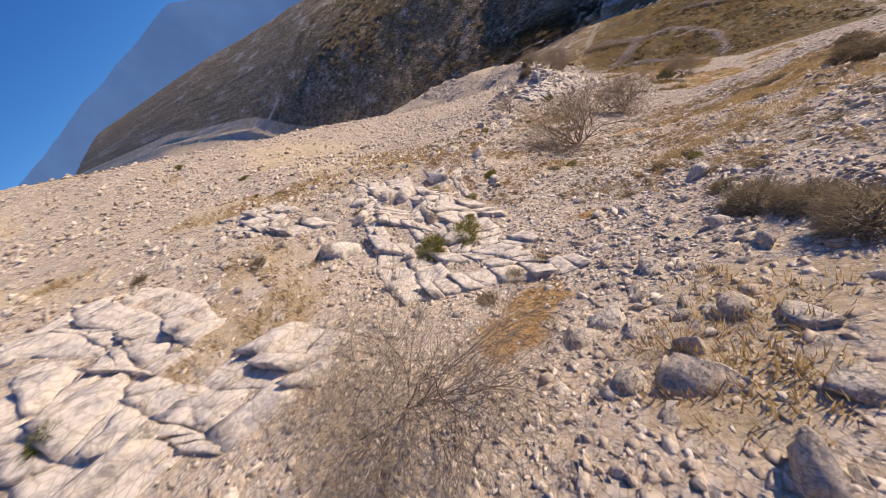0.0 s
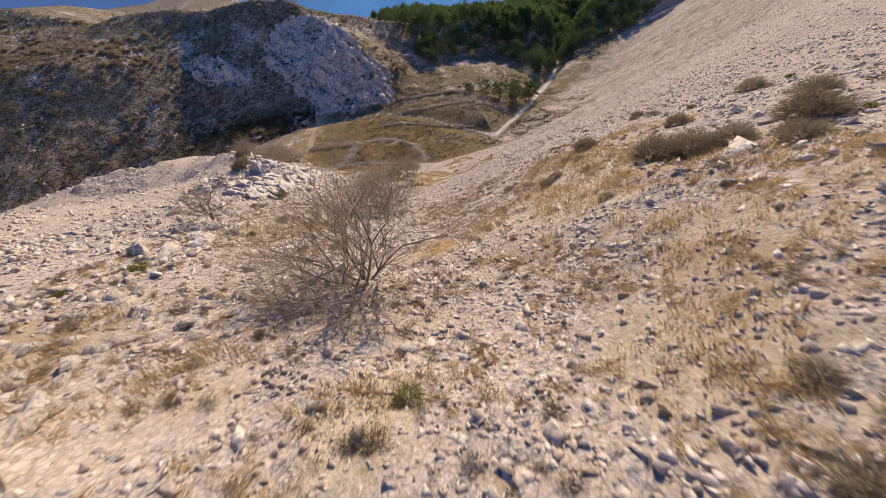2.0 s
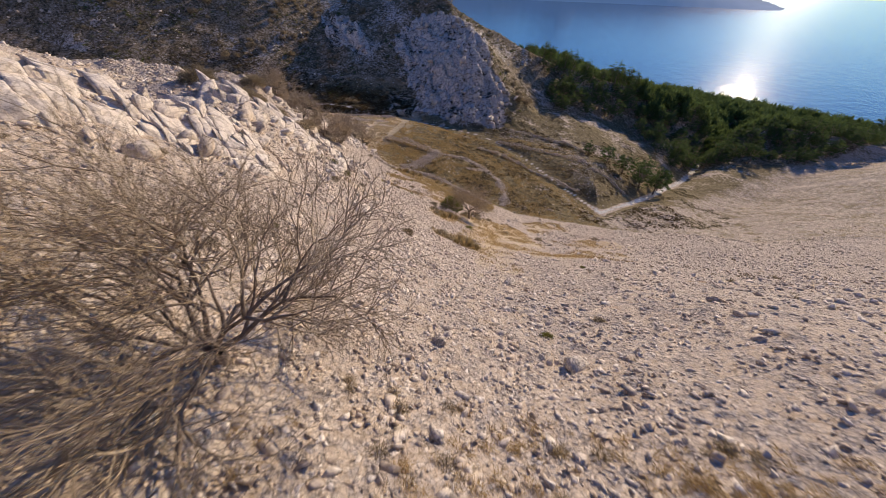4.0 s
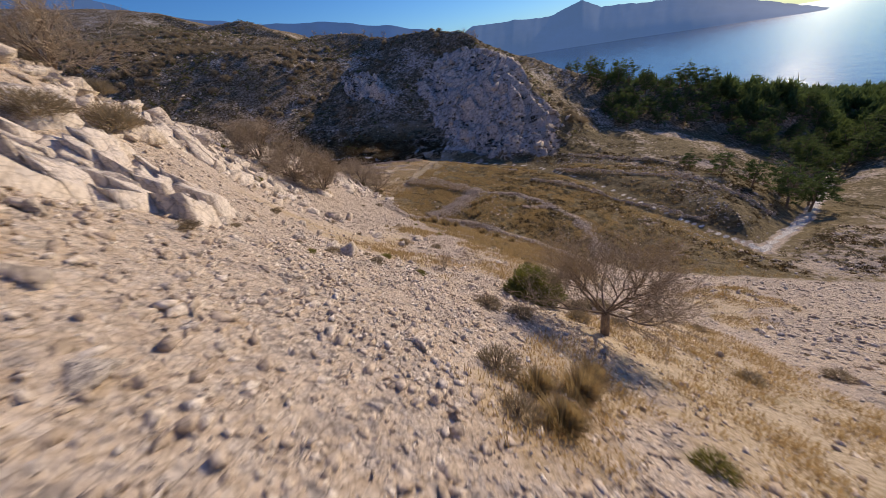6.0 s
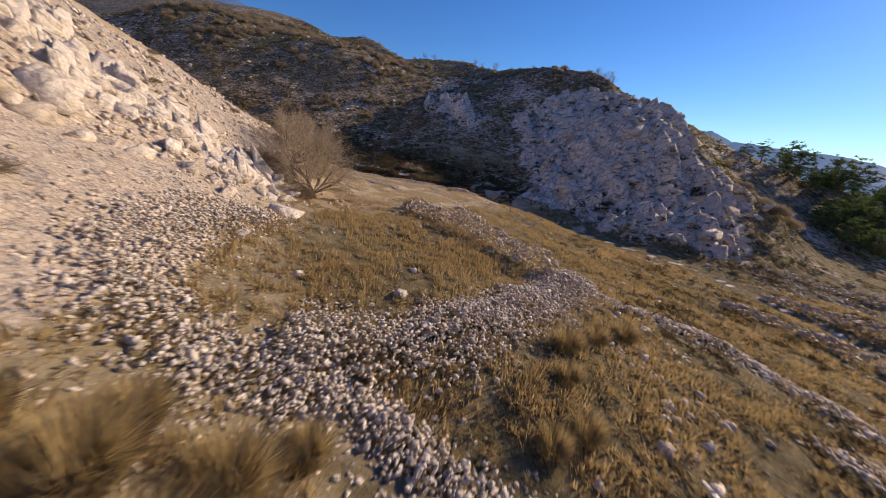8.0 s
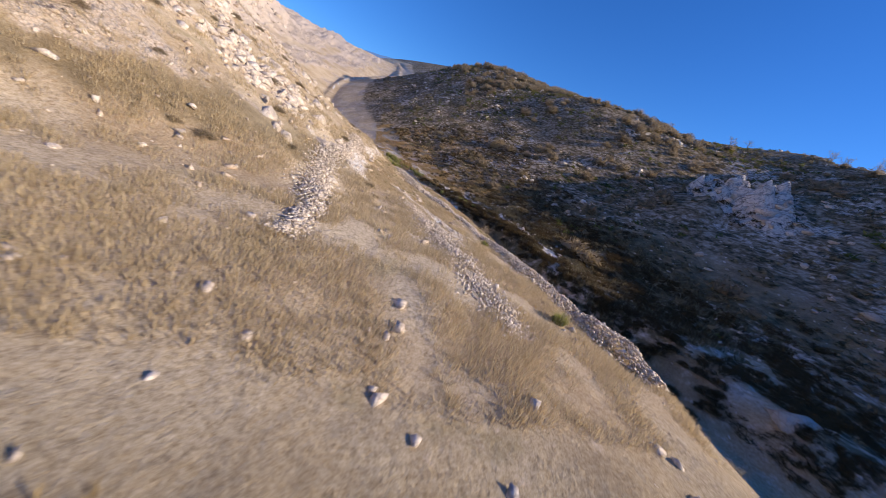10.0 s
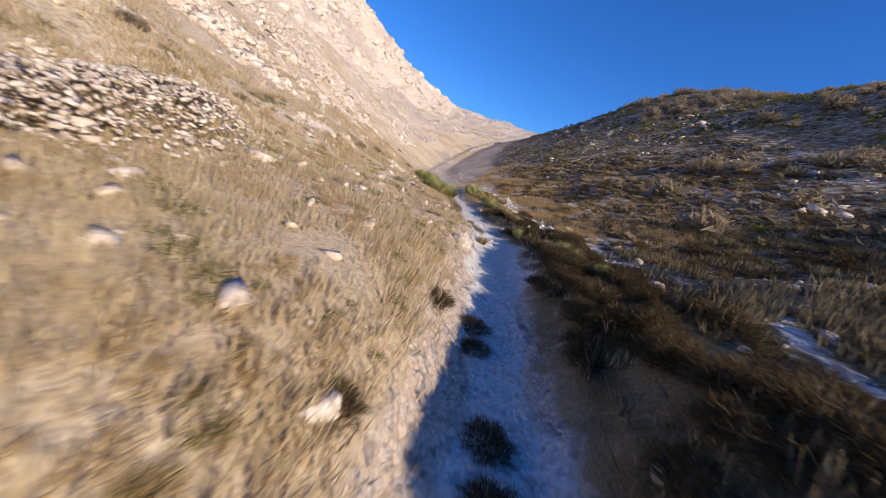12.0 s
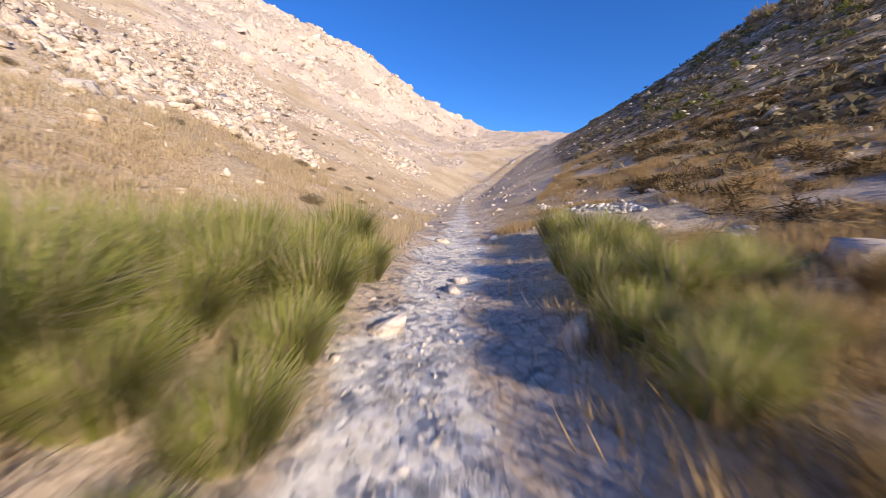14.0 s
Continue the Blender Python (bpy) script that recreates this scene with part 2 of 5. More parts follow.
def gravelly(x, y):
    """The stream bed, and the side channel that runs along it."""
    bd, _ = bed_near(x, y)
    n = fbm(x, y, 3, 3, 81)
    by = np.interp(x, BED_X[:14], BED_Y[:14])
    side = np.abs(y - by - 4.6 - 0.8 * np.sin(x / 5)) + 3.2 * np.abs(n)
    return np.maximum(step(1.3, 0.75, bd * np.interp(x, [-86, -60, -42, -32, -22, -8, 6, 56, 64, 90], [9, 1.9, 1.6, 1.35, 1.35, 1.35, 9, 9, 2.3, 1.6]) + 0.9 * n), np.maximum(0.62 * step(1.4, 0.5, side) * step(-75, -62, x) * step(0, -14, x), 0.6 * rubble_share(x, y)))


def shady_scrub(x, y):
    """The overgrown hill across the stream, held back where the bank lies in sun."""
    by = np.interp(x, BED_X[:14], BED_Y[:14])
    return step(1, 8, y - by - 7 * step(-34, -44, x)) * step(70, 45, x) * (1 - step(20, 50, x) * step(215, 190, y))


FOREST_X = [40, 47, 54, 60, 75, 90, 96, 104, 122, 134, 160, 200, 260]
FOREST_Y = [262, 240, 220, 208, 213, 223, 206, 197, 208, 208, 216, 240, 290]


def forest(x, y):
    """The pine wood between the hill and the shore."""
    return step(-1, 2, y - np.interp(x, FOREST_X, FOREST_Y)) * step(40, 46, x) * step(333, 325, y + 0.25 * (x - 190)) * step(262, 250, x)


def grid_lines(fine_a, fine_b, step_fine, low, high):
    mid = np.arange(fine_a, fine_b, step_fine)
    def outward(start, end):
        out, s, v = [], step_fine, start
        while abs(v - start) < abs(end - start):
            s *= 1.035 if s < 6 else 1.16
            v += math.copysign(s, end - start)
            out.append(v)
        return out
    return np.array(outward(fine_a, low)[::-1] + list(mid) + outward(fine_b, high))


def mesh_of(name, verts, faces, material, smooth=False):
    """A mesh from arrays of vertices and of triangles or quads."""
    me = bpy.data.meshes.new(name)
    verts, faces = np.asarray(verts, np.float32), np.asarray(faces, np.int32)
    n, k = faces.shape
    me.vertices.add(len(verts))
    me.vertices.foreach_set("co", verts.ravel())
    me.loops.add(n * k)
    me.loops.foreach_set("vertex_index", faces.ravel())
    me.polygons.add(n)
    me.polygons.foreach_set("loop_start", np.arange(0, n * k, k, dtype=np.int32))
    me.polygons.foreach_set("loop_total", np.full(n, k, np.int32))
    me.update(calc_edges=True)
    if smooth:
        me.polygons.foreach_set("use_smooth", np.ones(n, bool))
    me.materials.append(material)
    return me


def roughen(x, y):
    """Small relief of the ground."""
    r = rocky(x, y)
    near = 0.35 * fbm(x, y, 5, 4, 3) + 0.9 * fbm(x, y, 24, 3, 5)
    ribs = np.abs(fbm(x + 0.5 * y, y, 6.0, 4, 71)) * 3.0 - 0.6
    bd, _ = bed_near(x, y)
    # slabs of the cliffs: tilted beds that break off in steps, cut by gullies
    a, b = 0.80 * x + 0.60 * (y - 205), 0.80 * (y - 205) - 0.60 * x
    beds = a * 0.30 + 1.6 * fbm(x, y, 11, 3, 78)
    joints = b * 0.22 + 1.3 * fbm(x, y, 8, 3, 79)
    saw = 1.5 * (beds - np.floor(beds)) + 0.9 * (joints - np.floor(joints))
    cut = 0.5 - np.abs(fbm(1.1 * a, 0.45 * b, 6.5, 5, 77)) * 2.4
    cliffs = crag_share(x, y) * (1.3 * saw - 2.0 + 2.6 * cut + 1.2 * fbm(x, y, 3.0, 3, 76))
    high = step(-85, -110, x) * step(16, 45, foot_above(x, y)) * 4.0 * (0.45 - np.abs(fbm(x + 0.3 * y, y, 22, 4, 73)) * 1.9)
    return (near + r * ribs * 0.7 + cliffs + high) * step(0.5, 4.0, bd) + 0.08 * fbm(x, y, 1.5, 2, 9)


def height(x, y):
    return terrain(x, y) + roughen(np.asarray(x, float), np.asarray(y, float))


# ---------------------------------------------------------------- materials
class Nodes:
    def __init__(self, name):
        self.material = bpy.data.materials.new(name)
        self.material.use_nodes = True
        self.tree = self.material.node_tree
        self.shader = self.tree.nodes["Principled BSDF"]
        self.coords = self.add("ShaderNodeTexCoord").outputs["Object"]

    def add(self, kind, **values):
        node = self.tree.nodes.new(kind)
        for key, value in values.items():
            setattr(node, key, value)
        return node

    def link(self, a, b):
        self.tree.links.new(a, b)

    def noise(self, scale, detail=4, rough=0.6, coords=None):
        node = self.add("ShaderNodeTexNoise")
        node.inputs["Scale"].default_value, node.inputs["Detail"].default_value, node.inputs["Roughness"].default_value = scale, detail, rough
        self.link(coords or self.coords, node.inputs["Vector"])
        return node.outputs["Fac"]

    def cells(self, scale, feature="F1", out="Distance"):
        node = self.add("ShaderNodeTexVoronoi", feature=feature)
        node.inputs["Scale"].default_value = scale
        self.link(self.coords, node.inputs["Vector"])
        return node.outputs[out]

    def facets(self, scale):
        """Tilted faces of angular rubble, as a height in metres."""
        warp = self.add("ShaderNodeTexNoise")
        warp.inputs["Scale"].default_value, warp.inputs["Detail"].default_value = scale * 1.3, 3
        self.link(self.coords, warp.inputs["Vector"])
        move = self.add("ShaderNodeVectorMath", operation="MULTIPLY_ADD")
        self.link(warp.outputs["Color"], move.inputs[0])
        move.inputs[1].default_value = (0.5 / scale,) * 3
        self.link(self.coords, move.inputs[2])
        cell = self.add("ShaderNodeTexVoronoi", feature="F1")
        cell.inputs["Scale"].default_value = scale
        self.link(move.outputs[0], cell.inputs["Vector"])
        away = self.add("ShaderNodeVectorMath", operation="SUBTRACT")
        self.link(move.outputs[0], away.inputs[0])
        self.link(cell.outputs["Position"], away.inputs[1])
        lean = self.add("ShaderNodeVectorMath", operation="SUBTRACT")
        self.link(cell.outputs["Color"], lean.inputs[0])
        lean.inputs[1].default_value = (0.5, 0.5, 0.5)
        dot = self.add("ShaderNodeVectorMath", operation="DOT_PRODUCT")
        self.link(away.outputs[0], dot.inputs[0])
        self.link(lean.outputs[0], dot.inputs[1])
        return dot.outputs["Value"], cell.outputs["Color"]

    def ramp(self, fac, *stops):
        node = self.add("ShaderNodeValToRGB")
        while len(node.color_ramp.elements) < len(stops):
            node.color_ramp.elements.new(0.5)
        for element, (place, colour) in zip(node.color_ramp.elements, stops):
            element.position, element.color = place, (*colour, 1) if len(colour) == 3 else colour
        self.link(fac, node.inputs[0])
        return node.outputs[0]

    def mix(self, fac, a, b, blend="MIX"):
        node = self.add("ShaderNodeMix", data_type="RGBA", blend_type=blend)
        for socket, value in ((node.inputs[0], fac), (node.inputs[6], a), (node.inputs[7], b)):
            if isinstance(value, (int, float)):
                socket.default_value = value
            elif isinstance(value, tuple):
                socket.default_value = (*value, 1)
            else:
                self.link(value, socket)
        return node.outputs[2]

    def math(self, op, a, b=0.0):
        node = self.add("ShaderNodeMath", operation=op)
        for socket, value in zip(node.inputs, (a, b)):
            if isinstance(value, (int, float)):
                socket.default_value = value
            else:
                self.link(value, socket)
        return node.outputs[0]

    def attribute(self, name):
        return self.add("ShaderNodeAttribute", attribute_name=name).outputs["Fac"]

    def island(self):
        return self.add("ShaderNodeNewGeometry").outputs["Random Per Island"]

    def each(self):
        return self.add("ShaderNodeObjectInfo").outputs["Random"]

    def bump(self, fac, distance, strength=1.0, under=None):
        node = self.add("ShaderNodeBump")
        node.inputs["Distance"].default_value = distance
        if isinstance(strength, (int, float)):
            node.inputs["Strength"].default_value = strength
        else:
            self.link(strength, node.inputs["Strength"])
        self.link(fac, node.inputs["Height"])
        if under is not None:
            self.link(under, node.inputs["Normal"])
        return node.outputs[0]

    def done(self, colour, roughness=0.9, normal=None, specular=0.3):
        if isinstance(colour, tuple):
            self.shader.inputs["Base Color"].default_value = (*colour, 1)
        else:
            self.link(colour, self.shader.inputs["Base Color"])
        self.shader.inputs["Roughness"].default_value = roughness
        self.shader.inputs["Specular IOR Level"].default_value = specular
        if normal is not None:
            self.link(normal, self.shader.inputs["Normal"])
        return self.material


def ground_material():
    n = Nodes("stony ground")
    big, mid, fine = n.noise(0.12, 5), n.noise(1.3, 6), n.noise(9.0, 5)
    grit = n.noise(26.0, 4, 0.7)
    # angular rubble of four sizes, each piece with its own tone and tilt
    stone = n.ramp(n.mix(0.5, mid, big), (0.3, (0.60, 0.475, 0.365)), (0.5, (0.75, 0.625, 0.51)), (0.7, (0.86, 0.75, 0.64)))
    faces = []
    for scale, share, tilt in ((1.3, 0.25, 0.4), (3.1, 0.35, 0.65), (6.5, 0.45, 0.75), (13.0, 0.4, 0.8)):
        face, tone = n.facets(scale)
        stone = n.mix(share, stone, n.ramp(tone, (0.12, (0.44, 0.325, 0.235)), (0.42, (0.73, 0.60, 0.48)), (0.8, (0.88, 0.785, 0.685))))
        faces.append((face, tilt))
    for scale, wide in ((7.0, 0.10), (3.3, 0.05)):
        stone = n.mix(n.ramp(n.cells(scale, "DISTANCE_TO_EDGE"), (0.0, (0.5, 0.5, 0.5)), (wide, (0, 0, 0))), stone, (0.30, 0.225, 0.16))
    soil = n.ramp(fine, (0.3, (0.30, 0.18, 0.08)), (0.7, (0.52, 0.35, 0.18)))
    stone = n.mix(n.ramp(n.noise(0.55, 7, 0.7), (0.62, (0, 0, 0)), (0.70, (0.7, 0.7, 0.7))), stone, soil)
    grass = n.ramp(n.mix(0.5, fine, grit), (0.36, (0.36, 0.265, 0.16)), (0.5, (0.66, 0.54, 0.38)), (0.64, (0.84, 0.73, 0.56)))
    grass = n.mix(n.ramp(big, (0.42, (0, 0, 0)), (0.62, (0.45, 0.45, 0.45))), grass, (0.33, 0.20, 0.09))
    grass = n.mix(n.ramp(n.noise(0.45, 5), (0.58, (0, 0, 0)), (0.68, (0.4, 0.4, 0.4))), grass, (0.26, 0.22, 0.10))
    tan = n.ramp(n.mix(0.5, mid, grit), (0.38, (0.07, 0.055, 0.028)), (0.5, (0.185, 0.145, 0.075)), (0.62, (0.35, 0.275, 0.155)))
    grass = n.mix(n.attribute("brown"), grass, tan)
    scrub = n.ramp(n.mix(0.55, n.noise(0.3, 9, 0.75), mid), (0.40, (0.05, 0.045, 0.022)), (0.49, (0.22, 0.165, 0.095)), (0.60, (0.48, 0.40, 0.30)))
    rock = n.ramp(n.noise(2.2, 8, 0.7), (0.34, (0.24, 0.205, 0.165)), (0.44, (0.66, 0.58, 0.49)), (0.56, (0.79, 0.71, 0.61)), (0.72, (0.89, 0.82, 0.73)))
    warp = n.add("ShaderNodeVectorMath", operation="ADD")
    n.link(n.coords, warp.inputs[0])
    n.link(n.mix(1.0, n.ramp(n.noise(0.35, 7, 0.75), (0.3, (0, 0, 0)), (0.7, (3.0, 2.0, 1.0))), (1.0, 1.0, 1.0), "MULTIPLY"), warp.inputs[1])
    crack = n.add("ShaderNodeTexVoronoi", feature="DISTANCE_TO_EDGE")
    crack.inputs["Scale"].default_value = 0.55
    n.link(warp.outputs[0], crack.inputs["Vector"])
    rock = n.mix(n.ramp(crack.outputs["Distance"], (0.0, (0.85, 0.85, 0.85)), (0.06, (0, 0, 0))), rock, (0.09, 0.08, 0.06))
    rock = n.mix(n.ramp(n.noise(0.22, 9, 0.8), (0.58, (0, 0, 0)), (0.66, (0.7, 0.7, 0.7))), rock, (0.12, 0.11, 0.06))
    gravel = n.ramp(n.cells(16.0, out="Color"), (0.1, (0.62, 0.59, 0.55)), (0.9, (0.94, 0.91, 0.86)))
    edge = n.math("MULTIPLY", n.math("SUBTRACT", n.mix(0.5, mid, n.noise(0.2, 9, 0.75)), 0.5), 2.2)
    def mask(name, sharp=4.0):
        v = n.math("ADD", n.attribute(name), edge)
        return n.ramp(v, (0.5 - 0.5 / sharp, (0, 0, 0)), (0.5 + 0.5 / sharp, (1, 1, 1)))
    stone = n.mix(mask("soil"), stone, n.ramp(fine, (0.3, (0.34, 0.18, 0.06)), (0.7, (0.66, 0.43, 0.20))))
    colour = n.mix(mask("grass"), stone, grass)
    hard = n.math("SUBTRACT", 1.0, n.math("MULTIPLY", mask("grass"), 0.8))
    relief = n.bump(n.noise(0.5, 12, 0.76), 1.0, 0.5)
    for face, tilt in faces:
        relief = n.bump(face, 1.0, n.math("MULTIPLY", hard, tilt), relief)
    relief = n.bump(grit, 0.03, 0.6, relief)
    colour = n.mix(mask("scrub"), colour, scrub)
    colour = n.mix(mask("rock"), colour, n.mix(mask("shade_rock"), stone, rock))
    colour = n.mix(mask("gravel"), colour, gravel)
    return n.done(colour, 0.95, relief, 0.15)


def stone_material(name, low, mid, high):
    n = Nodes(name)
    v = n.island()
    colour = n.ramp(v, (0.0, low), (0.45, mid), (1.0, high))
    colour = n.mix(n.ramp(n.noise(7, 6, 0.7), (0.48, (0, 0, 0)), (0.66, (0.5, 0.5, 0.5))), colour, (0.36, 0.29, 0.23))
    for scale, wide in ((1.3, 0.03), (3.2, 0.05)):
        colour = n.mix(n.ramp(n.cells(scale, "DISTANCE_TO_EDGE"), (0.0, (0.45, 0.45, 0.45)), (wide, (0, 0, 0))), colour, (0.28, 0.215, 0.16))
    relief = n.bump(n.facets(2.2)[0], 1.0, 0.45)
    relief = n.bump(n.facets(5.5)[0], 1.0, 0.5, relief)
    return n.done(colour, 0.92, n.bump(n.noise(9, 8, 0.75), 0.05, 0.7, relief), 0.2)


def leaf_material(name, low, high, by_object=True):
    n = Nodes(name)
    v = n.math("ADD", n.math("MULTIPLY", n.island(), 0.6), n.math("MULTIPLY", n.each() if by_object else n.noise(0.15), 0.4))
    colour = n.ramp(v, (0.0, low), (1.0, high))
    material = n.done(colour, 0.8, None, 0.2)
    thin, both = n.add("ShaderNodeBsdfTranslucent"), n.add("ShaderNodeMixShader")
    n.link(colour, thin.inputs["Color"])
    both.inputs[0].default_value = 0.42
    n.link(n.shader.outputs[0], both.inputs[1])
    n.link(thin.outputs[0], both.inputs[2])
    n.link(both.outputs[0], n.tree.nodes["Material Output"].inputs["Surface"])
    return material


def bark_material(name, low, high):
    n = Nodes(name)
    return n.done(n.ramp(n.noise(9, 6), (0.3, low), (0.7, high)), 0.9, n.bump(n.noise(30, 5), 0.02), 0.2)


GROUND = ground_material()
SCREE = stone_material("pale limestone", (0.58, 0.465, 0.36), (0.78, 0.66, 0.545), (0.92, 0.83, 0.73))
BOULDER = stone_material("weathered limestone", (0.58, 0.48, 0.385), (0.76, 0.66, 0.555), (0.89, 0.80, 0.70))
BEDROCK = stone_material("white bedrock", (0.60, 0.515, 0.43), (0.76, 0.67, 0.575), (0.87, 0.79, 0.70))
WALLSTONE = stone_material("wall limestone", (0.54, 0.45, 0.37), (0.76, 0.66, 0.56), (0.90, 0.81, 0.72))
GREYROCK = stone_material("grey limestone", (0.50, 0.44, 0.37), (0.68, 0.605, 0.515), (0.84, 0.765, 0.67))
STRAW = leaf_material("dry grass", (0.40, 0.31, 0.175), (0.80, 0.68, 0.48), False)
GOLD = leaf_material("golden grass", (0.27, 0.19, 0.075), (0.74, 0.57, 0.31), False)
DRYLEAF = leaf_material("grey brown cushion scrub", (0.19, 0.15, 0.09), (0.46, 0.38, 0.26))
GREENLEAF = leaf_material("olive green leaves", (0.07, 0.085, 0.018), (0.27, 0.275, 0.08))
OLIVELEAF = leaf_material("olive grass", (0.12, 0.12, 0.03), (0.38, 0.35, 0.11))
RUSHLEAF = leaf_material("rush green blades", (0.17, 0.195, 0.035), (0.51, 0.53, 0.17))
PINE = leaf_material("pine needles", (0.028, 0.058, 0.022), (0.17, 0.235, 0.075))
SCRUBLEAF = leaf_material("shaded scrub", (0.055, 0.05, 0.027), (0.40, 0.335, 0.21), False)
# brown heath made darker still: the deep shade is put into its colour
HEATHLEAF = leaf_material("shade-darkened heath", (0.03, 0.026, 0.013), (0.20, 0.135, 0.065), False)
TWIG = bark_material("bare twigs", (0.30, 0.235, 0.165), (0.60, 0.50, 0.375))
BARK = bark_material("grey bark", (0.15, 0.115, 0.09), (0.36, 0.29, 0.23))

# ---------------------------------------------------------------- ground
GX = grid_lines(-75, 80, 0.72, -4600, 4600)
GY = grid_lines(28, 240, 0.72, -2500, 4700)
gx, gy = np.meshgrid(GX, GY)
gz = height(gx, gy)
nx, ny = len(GX), len(GY)
idx = np.arange(nx * ny).reshape(ny, nx)
quads = np.stack([idx[:-1, :-1], idx[:-1, 1:], idx[1:, 1:], idx[1:, :-1]], -1).reshape(-1, 4)
ground = new("ground", mesh_of("ground", np.stack([gx, gy, gz], -1).reshape(-1, 3), quads, GROUND, True))
tagged(ground, "pale stony mountainside with scree, dry grass terraces and a dry stream", "ground", kind="structure")
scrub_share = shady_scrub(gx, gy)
across = gy - np.interp(gx, BED_X[:14], BED_Y[:14])
# dark grass and the hill's shade, both put into the bank's ground colour
shade_bank = step(0.3, 1.3, across) * step(30, 16, across + 8 * fbm(gx, gy, 9, 3, 57)) * step(8, -4, gx) * step(-110, -80, gx) * step(-45, -39, gx)
bed_d, _ = bed_near(gx, gy)
soil = soil_share(gx, gy)
for key, value in (("grass", np.maximum(grassy(gx, gy), 0.9 * shade_bank * (gravelly(gx, gy) < 0.5))), ("scrub", np.maximum(scrub_share * (1 - shade_bank), forest(gx, gy))), ("rock", rocky(gx, gy)), ("shade_rock", scrub_share),
                   ("gravel", gravelly(gx, gy)), ("soil", soil), ("brown", step(np.interp(gx, [30, 50], [1, 8]), np.interp(gx, [30, 50], [-2, 2]), foot_above(gx, gy)) * step(5, 15, gx) + 0.7 * terraced(gx, gy) * (foot_above(gx, gy) > 0) + shade_bank)):
    layer = ground.data.attributes.new(key, "FLOAT", "POINT")
    layer.data.foreach_set("value", np.asarray(value, np.float32).ravel())

# ---------------------------------------------------------------- sea and distance
SEA_Z = -41.0
n = Nodes("sea water")
n.shader.inputs["IOR"].default_value = 1.33
WATER = n.done((0.02, 0.07, 0.16), 0.12, n.bump(n.noise(0.09, 6, 0.65), 1.2, 0.35), 0.5)
sea = new("water", mesh_of("water", [(-4800, 120, SEA_Z), (4800, 120, SEA_Z), (4800, 4900, SEA_Z), (-4800, 4900, SEA_Z)], [(0, 1, 2, 3)], WATER))
tagged(sea, "calm blue sea glittering under a low sun", "sea", kind="structure")


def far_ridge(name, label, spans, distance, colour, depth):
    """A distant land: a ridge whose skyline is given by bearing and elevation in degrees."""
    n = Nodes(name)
    # the air's haze is put in as blue colour and a faint glow
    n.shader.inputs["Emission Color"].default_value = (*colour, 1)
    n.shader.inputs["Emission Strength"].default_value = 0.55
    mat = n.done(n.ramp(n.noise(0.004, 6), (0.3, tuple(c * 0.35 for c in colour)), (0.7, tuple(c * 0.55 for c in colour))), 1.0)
    az = np.linspace(spans[0][0], spans[-1][0], 160)
    el = np.interp(az, [s[0] for s in spans], [s[1] for s in spans])
    el = el + 0.25 * fbm(az, az * 0, 3.0, 4, 7) * np.minimum(1, np.maximum(el + 1.5, 0))
    verts, rows = [], 7
    for k in range(rows):
        u = k / (rows - 1)
        far = distance + depth * u
        top = distance * np.tan(np.radians(el)) + 5
        z = SEA_Z - 2 + (np.maximum(top - SEA_Z, 0)) * (u ** 0.8)
        z = z * (1 + depth / distance * u)
        a = np.radians(az)
        verts.append(np.stack([30 + np.sin(a) * far, 100 + np.cos(a) * far, z + 3 * fbm(az * 3, az * 0 + k * 5, 1, 3, 11)], -1))
    count = len(az)
    i = np.arange(rows * count).reshape(rows, count)
    quads = np.stack([i[:-1, :-1], i[:-1, 1:], i[1:, 1:], i[1:, :-1]], -1).reshape(-1, 4)
    ob = new(name, mesh_of(name, np.concatenate(verts), quads, mat, True))
    return tagged(ob, label, "distant land", kind="structure")


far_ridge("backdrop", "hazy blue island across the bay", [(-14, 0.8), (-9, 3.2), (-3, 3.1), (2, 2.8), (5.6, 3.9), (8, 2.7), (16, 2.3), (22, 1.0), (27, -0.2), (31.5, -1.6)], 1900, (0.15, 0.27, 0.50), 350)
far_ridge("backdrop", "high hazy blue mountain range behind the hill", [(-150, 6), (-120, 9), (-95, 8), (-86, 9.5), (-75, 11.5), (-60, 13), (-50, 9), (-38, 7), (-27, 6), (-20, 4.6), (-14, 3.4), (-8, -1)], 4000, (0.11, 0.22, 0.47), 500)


# ---------------------------------------------------------------- helpers for things
def part(name, me, parent, label=""):
    ob = new(name, me)
    ob.parent = parent
    return tagged(ob, label)


def base(name, x, y, z, label, category, group=""):
    ob = new(name)
    ob.matrix_basis = Matrix.Translation((x, y, z))
    return tagged(ob, label, category, group)


